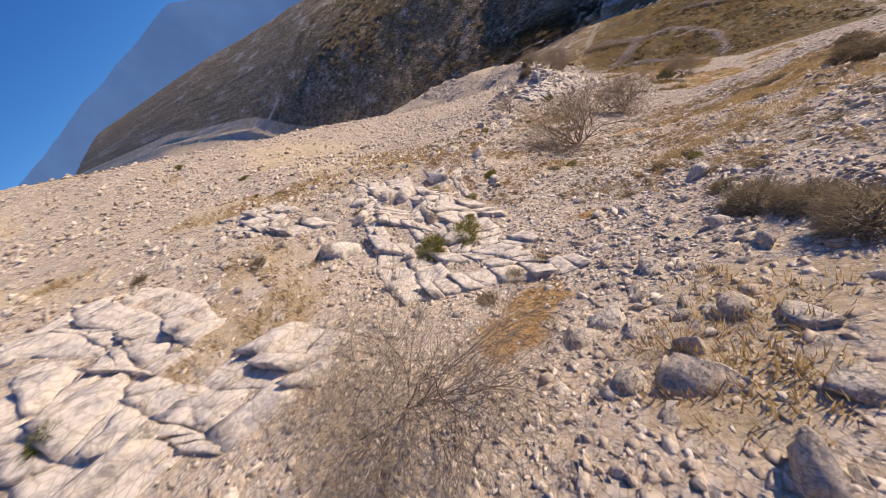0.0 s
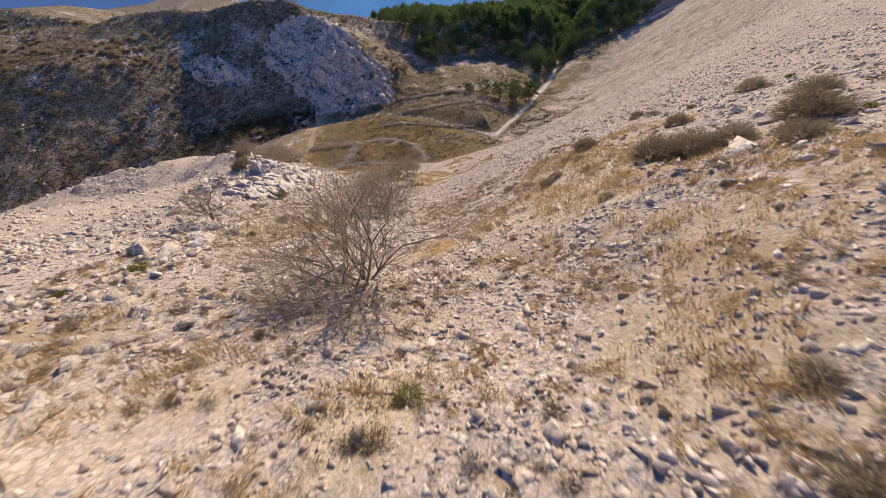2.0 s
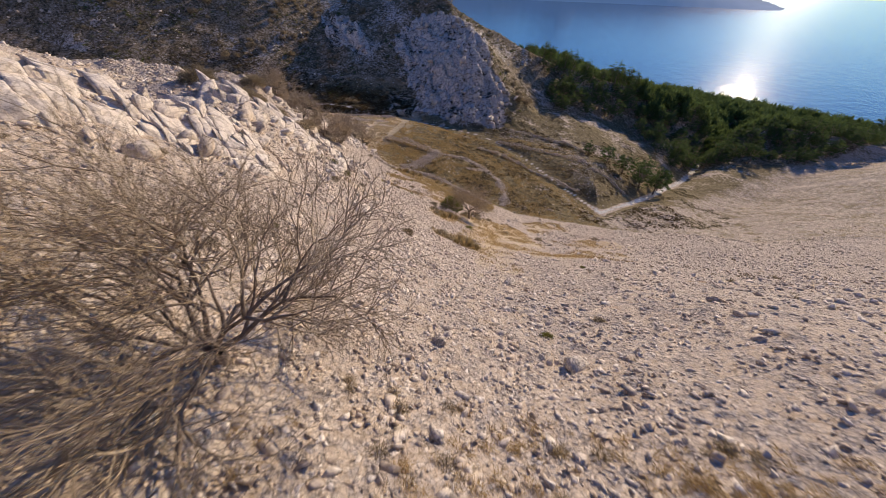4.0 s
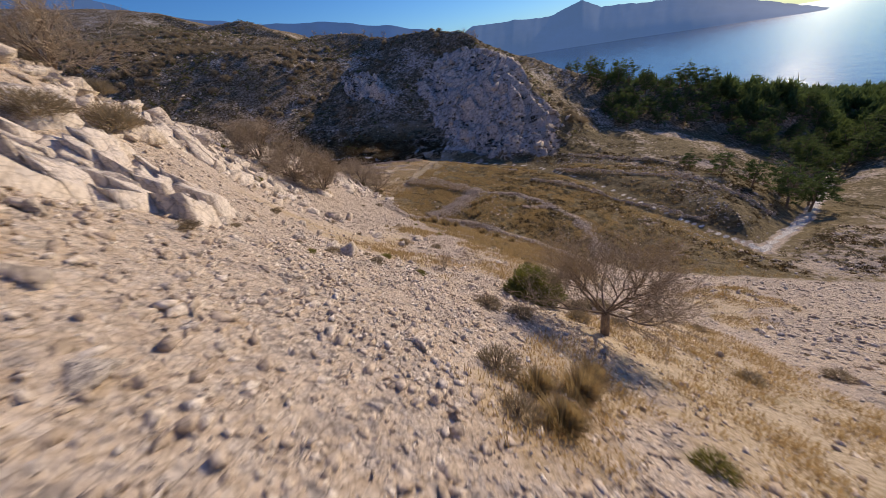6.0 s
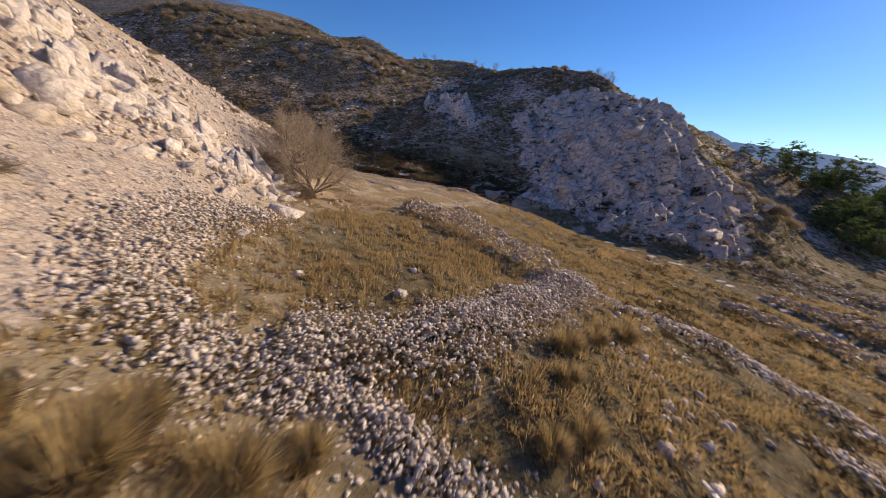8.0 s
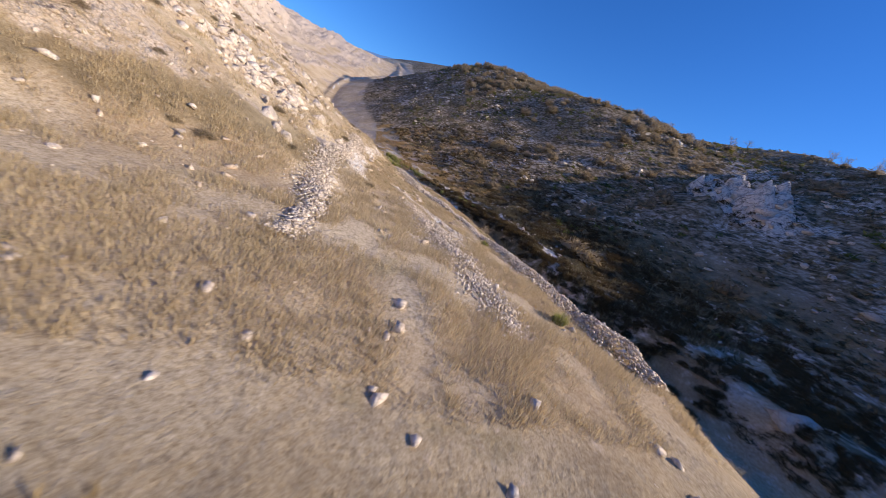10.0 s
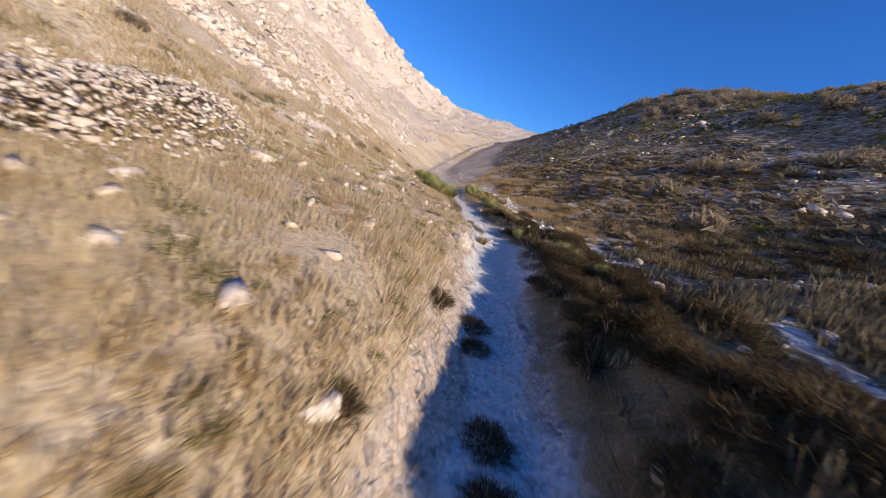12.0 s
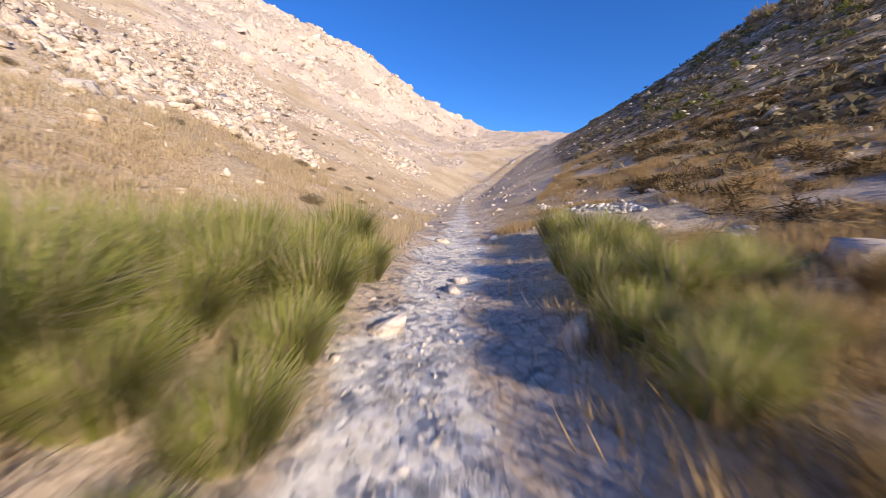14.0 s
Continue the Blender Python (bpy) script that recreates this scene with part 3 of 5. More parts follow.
def hull_shape(rng, points, sides=(1.1, 0.9, 0.7), cuts=0, square=3.5):
    """An angular broken stone: the hull of a few points on a blunt box; with cuts its faces are worn and uneven."""
    d = rng.normal(size=(points, 3))
    p = d / (np.abs(d) ** square).sum(1, keepdims=True) ** (1 / square)
    p = p * rng.uniform(0.82, 1.08, (points, 1)) * sides * rng.uniform(0.8, 1.2, 3)
    bm = bmesh.new()
    for co in p:
        bm.verts.new(co)
    bmesh.ops.convex_hull(bm, input=bm.verts)
    bmesh.ops.delete(bm, geom=[q for q in bm.verts if not q.link_faces], context="VERTS")
    if cuts:
        bmesh.ops.subdivide_edges(bm, edges=bm.edges, cuts=cuts, use_grid_fill=True)
    bmesh.ops.triangulate(bm, faces=bm.faces)
    bm.verts.index_update()
    v = np.array([q.co for q in bm.verts])
    f = np.array([[q.index for q in face.verts] for face in bm.faces])
    bm.free()
    if cuts:
        k = rng.uniform(0, 50)
        v = v * (1 + 0.10 * fbm(v[:, 0] * 1.5 + v[:, 2] + k, v[:, 1] * 1.5 - 0.8 * v[:, 2], 0.5, 3, 5))[:, None] + rng.normal(scale=0.012, size=v.shape)
    return v, f


def turns(rng, count):
    """Random turns: any heading, a small tilt."""
    a, t, b = rng.uniform(0, 2 * np.pi, count), rng.normal(scale=0.45, size=count), rng.uniform(0, 2 * np.pi, count)
    ca, sa, ct, st, cb, sb = np.cos(a), np.sin(a), np.cos(t), np.sin(t), np.cos(b), np.sin(b)
    one, nil = np.ones(count), np.zeros(count)
    rz = np.stack([ca, -sa, nil, sa, ca, nil, nil, nil, one], -1).reshape(-1, 3, 3)
    rx = np.stack([one, nil, nil, nil, ct, -st, nil, st, ct], -1).reshape(-1, 3, 3)
    rw = np.stack([cb, -sb, nil, sb, cb, nil, nil, nil, one], -1).reshape(-1, 3, 3)
    return rz @ rx @ rw


def scatter(shapes, rng, places, sizes):
    """Many stones in one pair of arrays."""
    pick, spin = rng.integers(len(shapes), size=len(places)), turns(rng, len(places))
    verts, faces, start = [], [], 0
    for k, (v, f) in enumerate(shapes):
        sel = np.where(pick == k)[0]
        if not len(sel):
            continue
        w = np.einsum("nij,vj->nvi", spin[sel], v) * sizes[sel][:, None, None] + places[sel][:, None]
        verts.append(w.reshape(-1, 3))
        faces.append((f[None] + (np.arange(len(sel)) * len(v))[:, None, None]).reshape(-1, f.shape[1]) + start)
        start += len(sel) * len(v)
    return np.concatenate(verts), np.concatenate(faces)


def strew(rng, count, x0, x1, y0, y1, keep):
    """Random places on the ground in a rectangle, kept by a share from 0 to 1."""
    x, y = rng.uniform(x0, x1, count), rng.uniform(y0, y1, count)
    ok = rng.uniform(size=count) < keep(x, y)
    x, y = x[ok], y[ok]
    return np.stack([x, y, height(x, y)], -1)


# ---------------------------------------------------------------- loose stones
CHIP = [hull_shape(RNG, 7, (1.1, 0.9, 0.7)) for _ in range(14)]
SHARD = [hull_shape(RNG, 10, (1.15, 0.9, 0.7)) for _ in range(14)]
CRAG = [hull_shape(RNG, 9, (1.3, 1.0, 0.8), 0, 6.0) for _ in range(18)]
BIG = [hull_shape(RNG, 14, (1.25, 1.0, 0.75), 1, 5.0) for _ in range(12)]


BEDSTONE = stone_material("bleached gravel", (0.62, 0.575, 0.51), (0.82, 0.765, 0.69), (0.94, 0.89, 0.82))
def lane_x(y):
    return np.interp(y, [34, 46, 57, 78, 96, 116, 130], [43, 39, 39.5, 37, 32, 28, 24.6])


def scree_share(x, y):
    g = grassy(x, y)
    return step(-1.5, 1.5, foot_above(x, y) + 2 * fbm(x, y, 4, 2, 15)) * (1 - 0.6 * step(0.25, 0.6, g)) * (1 - 0.85 * step(0.3, 0.7, soil_share(x, y)))


def pile(name, label, shapes, spots, size, material, sink=0.1):
    spots = spots.copy()
    spots[:, 2] += size * sink
    v, f = scatter(shapes, RNG, spots, size)
    return tagged(new(name, mesh_of(name, v, f, material)), label, "stones", kind="stuff")


spots = strew(RNG, 300000, 14, 60, 33, 136, lambda x, y: scree_share(x, y) * np.exp(-(((x - lane_x(y)) / np.interp(y, [36, 60], [10, 6.5])) ** 2)))
pile("scree_stones", "loose pale limestone scree covering the steep slope", CHIP, spots, 0.034 + 0.06 * RNG.random(len(spots)) ** 2.0 + 0.14 * RNG.random(len(spots)) ** 17, SCREE, -0.07)
spots = strew(RNG, 140000, -4, 75, 33, 140, lambda x, y: scree_share(x, y) * (0.4 + 0.6 * np.exp(-(((x - lane_x(y)) / 14.0) ** 2))))
pile("scree_gravel", "small pale limestone chips between the scree stones", CHIP, spots, 0.035 + 0.10 * RNG.random(len(spots)) ** 2.2, SCREE, -0.05)
spots = strew(RNG, 42000, -12, 30, 30, 92, lambda x, y: 0.35 + 0.65 * step(-0.1, 0.3, fbm(x, y, 6, 3, 17)))
pile("scree_stones", "pale stones scattered over the upper slope", CHIP, spots, 0.05 + 0.2 * RNG.random(len(spots)) ** 3.5, SCREE)
spots = strew(RNG, 22000, 46, 100, 40, 125, lambda x, y: step(0, 4, foot_above(x, y)) * (0.3 + 0.7 * step(-0.1, 0.3, fbm(x, y, 6, 3, 18))))
pile("scree_stones", "pale stones scattered over the wide open slope", CHIP, spots, 0.06 + 0.2 * RNG.random(len(spots)) ** 3.0, SCREE)
spots = strew(RNG, 120000, -62, 2, 155, 182, lambda x, y: gravelly(x, y))
pile("bed_gravel", "white rounded gravel in the dry stream bed", CHIP, spots, 0.018 + 0.035 * RNG.random(len(spots)) ** 2.5 + 0.05 * RNG.random(len(spots)) ** 30, BEDSTONE, -0.25)
spots = strew(RNG, 90000, -90, 8, 105, 174, lambda x, y: step(-2, 3, foot_above(x, y) + 8) * (0.08 + 0.55 * step(0.45, 0.2, grassy(x, y)) + 0.6 * step(0.35, 0.8, rocky(x, y))) * step(2.0, 3.5, bed_near(x, y)[0]))
pile("slope_stones", "pale stones scattered through dry grass on the slope", CHIP, spots, 0.06 + 0.22 * RNG.random(len(spots)) ** 2.6, SCREE)
spots = strew(RNG, 26000, -100, -4, 112, 166, lambda x, y: step(0.4, 0.9, ledge_share(x, y)) * (foot_above(x, y) < 55))
pile("ledge_rocks", "broken pale limestone ledges in the sunlit slope", SHARD, spots, 0.08 + 0.42 * RNG.random(len(spots)) ** 3, BOULDER, -0.05)
spots = strew(RNG, 46000, -60, -2, 156, 168, rubble_share)
pile("bank_rubble", "white limestone rubble spilled down the sunlit bank", SHARD, spots, 0.03 + 0.06 * RNG.random(len(spots)) ** 2 + 0.12 * RNG.random(len(spots)) ** 14, BOULDER, -0.1)
spots = strew(RNG, 22000, -74, -6, 146, 164, lambda x, y: step(0.35, 0.75, ledge_share(x, y)))
pile("ledge_rocks", "white fractured limestone ledges between straw-coloured grass", SHARD, spots, 0.08 + 0.36 * RNG.random(len(spots)) ** 3, BOULDER, -0.05)
spots = strew(RNG, 9000, -66, -36, 164, 178, lambda x, y: (gravelly(x, y) > 0.3) * step(3.0, 3.6, y - np.interp(x, BED_X[:14], BED_Y[:14])))
pile("channel_stones", "white rounded stones filling a dry side channel", SHARD, spots, 0.05 + 0.13 * RNG.random(len(spots)) ** 3, BEDSTONE)
spots = strew(RNG, 5200, -6, 66, 36, 142, lambda x, y: step(0.45, 0.85, rocky(x, y)) * step(-1, 3, foot_above(x, y)))
pile("rock_outcrop", "cracked pale limestone outcrop breaking through the slope", CRAG, spots, 0.18 + 0.5 * RNG.random(len(spots)) ** 2.0, BOULDER, -0.15)
spots = strew(RNG, 16000, -190, -30, 20, 158, lambda x, y: step(0.4, 0.85, rocky(x, y)))
pile("rock_outcrop", "pale limestone crags high on the sunlit mountain", CRAG, spots, 0.14 + 0.6 * RNG.random(len(spots)) ** 3.0, BOULDER, -0.3)
spots = strew(RNG, 5000, -230, -85, -20, 125, lambda x, y: step(30, 60, foot_above(x, y)) * step(-0.15, 0.25, fbm(x, y, 18, 3, 43)))
pile("rock_outcrop", "broken limestone cliffs along the mountain's shoulder", CRAG, spots, 0.4 + 1.8 * RNG.random(len(spots)) ** 3.0, BOULDER, -0.4)
spots = strew(RNG, 3600, -70, 60, 172, 252, lambda x, y: 0.7 * crag_share(x, y))
pile("rock_outcrop", "grey limestone crags of the shaded knoll", CRAG, spots, 0.3 + 1.5 * RNG.random(len(spots)) ** 3.5, GREYROCK, -0.35)
spots = strew(RNG, 26000, -130, 70, 125, 200, lambda x, y: 0.25 * step(1, -3, foot_above(x, y)) + 0.0 * x)
pile("field_stones", "weathered field stones lying in terrace grass", SHARD, spots, 0.05 + 0.2 * RNG.random(len(spots)) ** 3, WALLSTONE)


# ---------------------------------------------------------------- boulders
BOULDER_MESH = [mesh_of("boulder", *BIG[k], BOULDER) for k in range(len(BIG))]


def boulder(x, y, size, label, group="boulders on the slope"):
    ob = new("boulder", BOULDER_MESH[int(RNG.integers(len(BOULDER_MESH)))])
    ob.matrix_basis = Matrix.Translation((x, y, float(height(x, y)) + 0.12 * size)) @ Euler((RNG.normal() * 0.3, RNG.normal() * 0.3, RNG.random() * 6.3)).to_matrix().to_4x4() @ Matrix.Diagonal((size, size, size, 1))
    return tagged(ob, label, "boulder", group)


for x, y, r in ((43.7, 38.4, .3), (43.3, 37.0, .35), (42.6, 36.8, .25), (44.4, 38.4, .3), (44.0, 40.4, .24), (44.6, 37.2, .22), (44.4, 36.2, .3), (41.6, 37.6, .3), (43.4, 41.3, .28),
                (42.3, 39.7, .28), (41.1, 42.7, .25), (39.3, 44.2, .2), (42.8, 44.4, .27), (34.1, 59.1, .35), (33.3, 58.2, .3), (33.2, 83.6, .3), (38.3, 86.7, .35), (29.5, 82.4, .4)):
    boulder(x, y, r, "angular pale limestone boulder half sunk in scree")
for x, y, r in ((33.0, 78.6, .5), (32.3, 79.2, .35), (30.0, 99.6, .3), (27.2, 97.7, .5), (23.4, 101.4, .3), (26.0, 98.9, .35), (23.0, 107.8, .4), (31.9, 99.2, .25), (24.9, 107.8, .3), (24.7, 111.4, .45),
                (26.2, 108.4, .3), (19.0, 135.4, .25), (13.2, 133.0, .3), (-29.8, 171.0, .25), (-28.7, 169.1, .2), (-31.4, 166.9, .2), (-6.2, 166.8, .22), (-7.2, 171.3, .35), (-8.1, 165.4, .2)):
    boulder(x, y, r, "pale weathered limestone boulder lying loose")
for _ in range(70):
    y = RNG.uniform(38, 128)
    x = float(lane_x(y)) + RNG.normal() * 9
    boulder(x, y, 0.14 + 0.22 * RNG.random() ** 2, "small pale limestone boulder among scree")
for _ in range(60):
    x = RNG.uniform(-64, -6)
    y = float(np.interp(x, BED_X, BED_Y)) + RNG.uniform(3.4, 6.0)
    boulder(x, y, 0.10 + 0.2 * RNG.random() ** 2, "white water-worn boulder beside the stream bed", "stream boulders")


# ---------------------------------------------------------------- rock outcrops
SLAB_MESH = [mesh_of("slab", *hull_shape(RNG, 9, (1.35, 1.0, 0.7), 1, 7.0), BOULDER) for _ in range(16)]


def outcrop(points, width, count, low, high, label):
    """Cracked slabs along a line, each half sunk in the slope."""
    pts = np.array(points, float)
    run = np.r_[0, np.cumsum(np.hypot(*np.diff(pts, axis=0).T))]
    mid = pts[len(pts) // 2]
    rock = base("rock_outcrop", *mid, float(height(*mid)), label, "rock outcrop")
    for _ in range(count):
        u = RNG.uniform(0, run[-1])
        x, y = np.interp(u, run, pts[:, 0]) + RNG.normal() * width * 0.4, np.interp(u, run, pts[:, 1]) + RNG.normal() * width * 0.4
        s = low + (high - low) * RNG.random() ** 1.8
        ob = part("slab", SLAB_MESH[int(RNG.integers(len(SLAB_MESH)))], rock)
        ob.matrix_basis = Matrix.Translation((x - mid[0], y - mid[1], float(height(x, y)) - 0.22 * s - rock.matrix_basis.translation.z)) @ Euler((0.35 + RNG.normal() * 0.2, RNG.normal() * 0.25, 0.9 + RNG.normal() * 0.5)).to_matrix().to_4x4() @ Matrix.Diagonal((s, s, s, 1))
    return rock


def bedrock(points, width, cell, label, rough=0.0):
    """A pavement of bedrock: joints cut it into tilted slabs that part from their neighbours."""
    pts = np.array(points, float)
    run = np.r_[0, np.cumsum(np.hypot(*np.diff(pts, axis=0).T))]
    mid = pts[len(pts) // 2]
    rock = base("rock_outcrop", *mid, float(height(*mid)), label, "rock outcrop")
    rows, across = int(run[-1] / cell), int(width / cell) + 1
    k = RNG.uniform(0, 99)
    def corner(i, j):
        u = (i + 0.35 * j + 1.3 * float(value_noise(i * 0.9 + k, j * 0.9, 5))) * cell
        v = (j - across / 2 + 1.2 * float(value_noise(i * 0.8, j * 0.8 + k, 6))) * cell
        p, q = [np.array([np.interp(w, run, pts[:, 0]), np.interp(w, run, pts[:, 1])]) for w in (u, u + 0.2)]
        t = (q - p) / max(np.hypot(*(q - p)), 1e-6) if np.hypot(*(q - p)) > 1e-6 else (pts[-1] - pts[0]) / run[-1]
        return p + np.array([-t[1], t[0]]) * v + t * (u - np.clip(u, 0, run[-1]))
    m = 4
    g = np.linspace(0, 1, m + 1)
    gu, gv = [w.ravel() for w in np.meshgrid(g, g, indexing="ij")]
    rim = (gu == 0) | (gu == 1) | (gv == 0) | (gv == 1)
    order = [i * (m + 1) for i in range(m)] + [m * (m + 1) + j for j in range(m)] + [(m - i) * (m + 1) + m for i in range(m)] + [m - j for j in range(m)]
    i = np.arange((m + 1) ** 2).reshape(m + 1, m + 1)
    top = np.stack([i[:-1, :-1], i[1:, :-1], i[1:, 1:], i[:-1, 1:]], -1).reshape(-1, 4)
    low = np.arange(len(order)) + len(gu)
    skirt = np.stack([order, low, np.roll(low, -1), np.roll(order, -1)], -1)

    def slab(c):
        c = c.mean(0) + (c - c.mean(0)) * RNG.uniform(0.97, 1.02)
        xy = ((1 - gu) * (1 - gv))[:, None] * c[0] + (gu * (1 - gv))[:, None] * c[1] + (gu * gv)[:, None] * c[2] + ((1 - gu) * gv)[:, None] * c[3]
        lift, lean = 0.03 + 0.07 * RNG.random() + 0.3 * RNG.random() ** 6 + rough * RNG.random() ** 1.5, RNG.normal(scale=0.09 + 0.3 * rough, size=2)
        xy = xy + rim[:, None] * RNG.normal(scale=0.03 * cell, size=xy.shape)
        z = height(xy[:, 0], xy[:, 1]) + lift + (xy - xy.mean(0)) @ lean + (0.05 + 0.3 * rough) * fbm(xy[:, 0], xy[:, 1], 0.5, 3, 13) - rim * RNG.uniform(0.0, 0.03, len(gu))
        foot = np.concatenate([xy[order] + (xy[order] - xy.mean(0)) * 0.05, (z[order] - 0.5 - rough)[:, None]], 1)
        v = np.concatenate([np.concatenate([xy, z[:, None]], 1), foot]) - np.array(rock.matrix_basis.translation)
        part("slab", mesh_of("slab", v, np.concatenate([top, skirt]), BEDROCK), rock)

    for a in range(rows):
        for b in range(across):
            if abs(b + 0.5 - across / 2) > across / 2 * (0.55 + 1.0 * float(value_noise(a * 0.5 + k, b * 0.4, 8)) + 0.35) or RNG.random() < 0.09:
                continue
            c = np.array([corner(a, b), corner(a + 1, b), corner(a + 1, b + 1), corner(a, b + 1)])
            blocks = [c]
            if RNG.random() < 0.6:
                p, q = RNG.uniform(0.3, 0.7, 2)
                if RNG.random() < 0.5:
                    c = c[[1, 2, 3, 0]]
                e, f = c[0] + (c[1] - c[0]) * p, c[3] + (c[2] - c[3]) * q
                blocks = [np.array([c[0], e, f, c[3]]), np.array([e, c[1], c[2], f])]
            for c in blocks:
                slab(c)
    return rock


bedrock([(30.8, 45.6), (33.0, 43.4), (35.0, 41.6), (36.8, 40.2), (38.6, 39.2)], 3.8, 0.75, "cracked white limestone bedrock with green shrubs in its joints")
bedrock([(28.6, 33.6), (31.4, 34.0), (34.2, 33.8), (36.6, 34.4)], 3.6, 0.8, "bare white limestone pavement on a scree slope")
bedrock([(26.4, 40.6), (28.6, 40.0), (30.8, 39.6)], 2.2, 0.6, "low white bedrock slabs between dry grass")
bedrock([(32.2, 57.6), (33.2, 58.6), (34.0, 59.6)], 1.5, 0.5, "flat pale bedrock slabs level with scree")
bedrock([(20.5, 84), (23.5, 86.5), (25.2, 88.5), (24, 92.5), (21, 96)], 4.6, 0.85, "blocky pale limestone ribs below a leafless thicket", 0.6)
bedrock([(0.5, 129), (2.8, 131), (3.6, 133.5), (5, 135.3), (5.3, 137.5), (5.6, 139)], 3.8, 0.72, "jointed pale limestone crag above the terrace field", 0.6)
bedrock([(26.5, 68), (27.7, 74.6), (29, 77.5)], 3.2, 0.5, "rough limestone rib beside the scree", 0.2)
bedrock([(15.5, 100), (13.5, 105.5), (12.5, 109), (10.8, 111.6)], 3.6, 0.8, "blocky pale limestone ledges under leafless trees", 0.5)
outcrop([(33.7, 44.4), (34.3, 41.9), (36.0, 40.0), (37.0, 38.2), (38.4, 37.4)], 2.4, 40, 0.08, 0.24, "cracked pale limestone outcrop with green shrubs in its gaps")
outcrop([(33, 35.5), (31, 38), (30, 41), (31, 44)], 4.0, 130, 0.08, 0.28, "pale fractured bedrock showing through scree")
outcrop([(33, 60), (32, 54), (30, 48), (31, 42), (30, 36)], 5.0, 280, 0.07, 0.27, "coarse angular limestone blocks beside bedrock")
outcrop([(31, 78), (27, 90), (24.5, 100), (22, 110), (19, 124)], 6.0, 290, 0.07, 0.28, "coarse angular limestone blocks strewn over scree")
outcrop([(32.5, 47), (31.5, 50), (30.5, 54)], 2.4, 90, 0.1, 0.38, "low broken limestone outcrop in scree")
outcrop([(28.8, 57.5), (28.4, 59.5), (27, 62), (26.5, 66)], 2.0, 110, 0.12, 0.5, "fractured limestone outcrop under a small bare tree")
outcrop([(25, 70), (24.5, 76), (26, 82), (27, 88)], 3.5, 130, 0.15, 0.6, "ridge of broken pale limestone on the slope")
outcrop([(16, 96), (14.5, 101), (13, 107), (11, 113)], 4.0, 170, 0.2, 0.8, "rugged pale limestone ridge with bare bushes")
outcrop([(8, 117), (4, 122), (1.0, 125.7), (2.6, 127), (3, 128.9)], 4.5, 230, 0.25, 0.9, "steep pale limestone crag above the terrace field")
outcrop([(3, 128.9), (4.1, 131.1), (4.4, 134.5), (6.5, 135.5), (7.5, 137.5)], 3.0, 190, 0.2, 0.7, "blocky limestone ledges stepping down to the terrace")
outcrop([(44.2, 41.2), (43.2, 40.5), (42.9, 39.2), (42.5, 37.8), (43.5, 36.6)], 1.2, 60, 0.1, 0.28, "heap of angular limestone rocks beside tawny grass")
outcrop([(-8, 156), (-16, 153), (-26, 152), (-36, 150)], 5.0, 150, 0.15, 0.55, "pale limestone ledges in the sunlit grass slope")
outcrop([(-34, 160), (-44, 154), (-54, 150), (-66, 145)], 4.5, 150, 0.15, 0.55, "white limestone ledges above the stream bank")


# ---------------------------------------------------------------- dry stone walls
WALL_MESH = [mesh_of("stone", v, f, WALLSTONE) for v, f in SHARD]


def dry_stone_wall(points, width, tall, size, label, faced=60):
    """A rubble wall along a line on the ground: a heap of stones with its top stones apart."""
    pts = np.array(points, float)
    seg = np.hypot(*np.diff(pts, axis=0).T)
    run = np.r_[0, np.cumsum(seg)]
    at = lambda u: np.stack([np.interp(u, run, pts[:, 0]), np.interp(u, run, pts[:, 1])], -1)
    count = int(run[-1] * (width + tall) * 0.43 / size**2)
    u, w, h = RNG.uniform(0, run[-1], count), np.clip(RNG.normal(size=count) * 0.55, -1.6, 1.6), 1 - RNG.random(count) ** 2
    p, q = at(u), at(u + 0.3)
    t = (q - p) / np.maximum(np.hypot(*(q - p).T), 1e-6)[:, None]
    side = np.stack([-t[:, 1], t[:, 0]], -1)
    xy = p + side * (w * width / 2 * (1 - 0.25 * h))[:, None]
    z = height(xy[:, 0], xy[:, 1]) + h * tall * (1 - 0.35 * np.abs(w) ** 3)
    mid = len(pts) // 2
    uneven = 1 + 1.1 * value_noise(u * 0.45, u * 0.13, len(points))
    xy = p + (xy - p) * uneven[:, None]
    z = height(xy[:, 0], xy[:, 1]) + h * tall * np.clip(uneven * 1.1 - 0.1, 0.2, 2) * np.clip(1.25 - np.abs(w), 0, 1)
    wall = base("dry_stone_wall", *pts[mid], float(height(*pts[mid])), label, "stone wall")
    sizes = size * (0.5 + 0.6 * RNG.random(count) + 1.0 * RNG.random(count) ** 8)
    spots = np.concatenate([xy, z[:, None]], 1) - np.array(wall.matrix_basis.translation)
    v, f = scatter(SHARD, RNG, spots, sizes)
    core = part("rubble", mesh_of("rubble", v, f, WALLSTONE), wall)
    tagged(core, kind="stuff")
    for k in range(faced):
        i = int(RNG.integers(count))
        ob = part("stone", WALL_MESH[int(RNG.integers(len(WALL_MESH)))], wall)
        s = size * RNG.uniform(0.9, 1.9)
        ob.matrix_basis = Matrix.Translation((spots[i][0], spots[i][1], spots[i][2] + 0.25 * s)) @ Euler((0.2, 0.1, RNG.random() * 6)).to_matrix().to_4x4() @ Matrix.Diagonal((s, s, s, 1))
    return wall


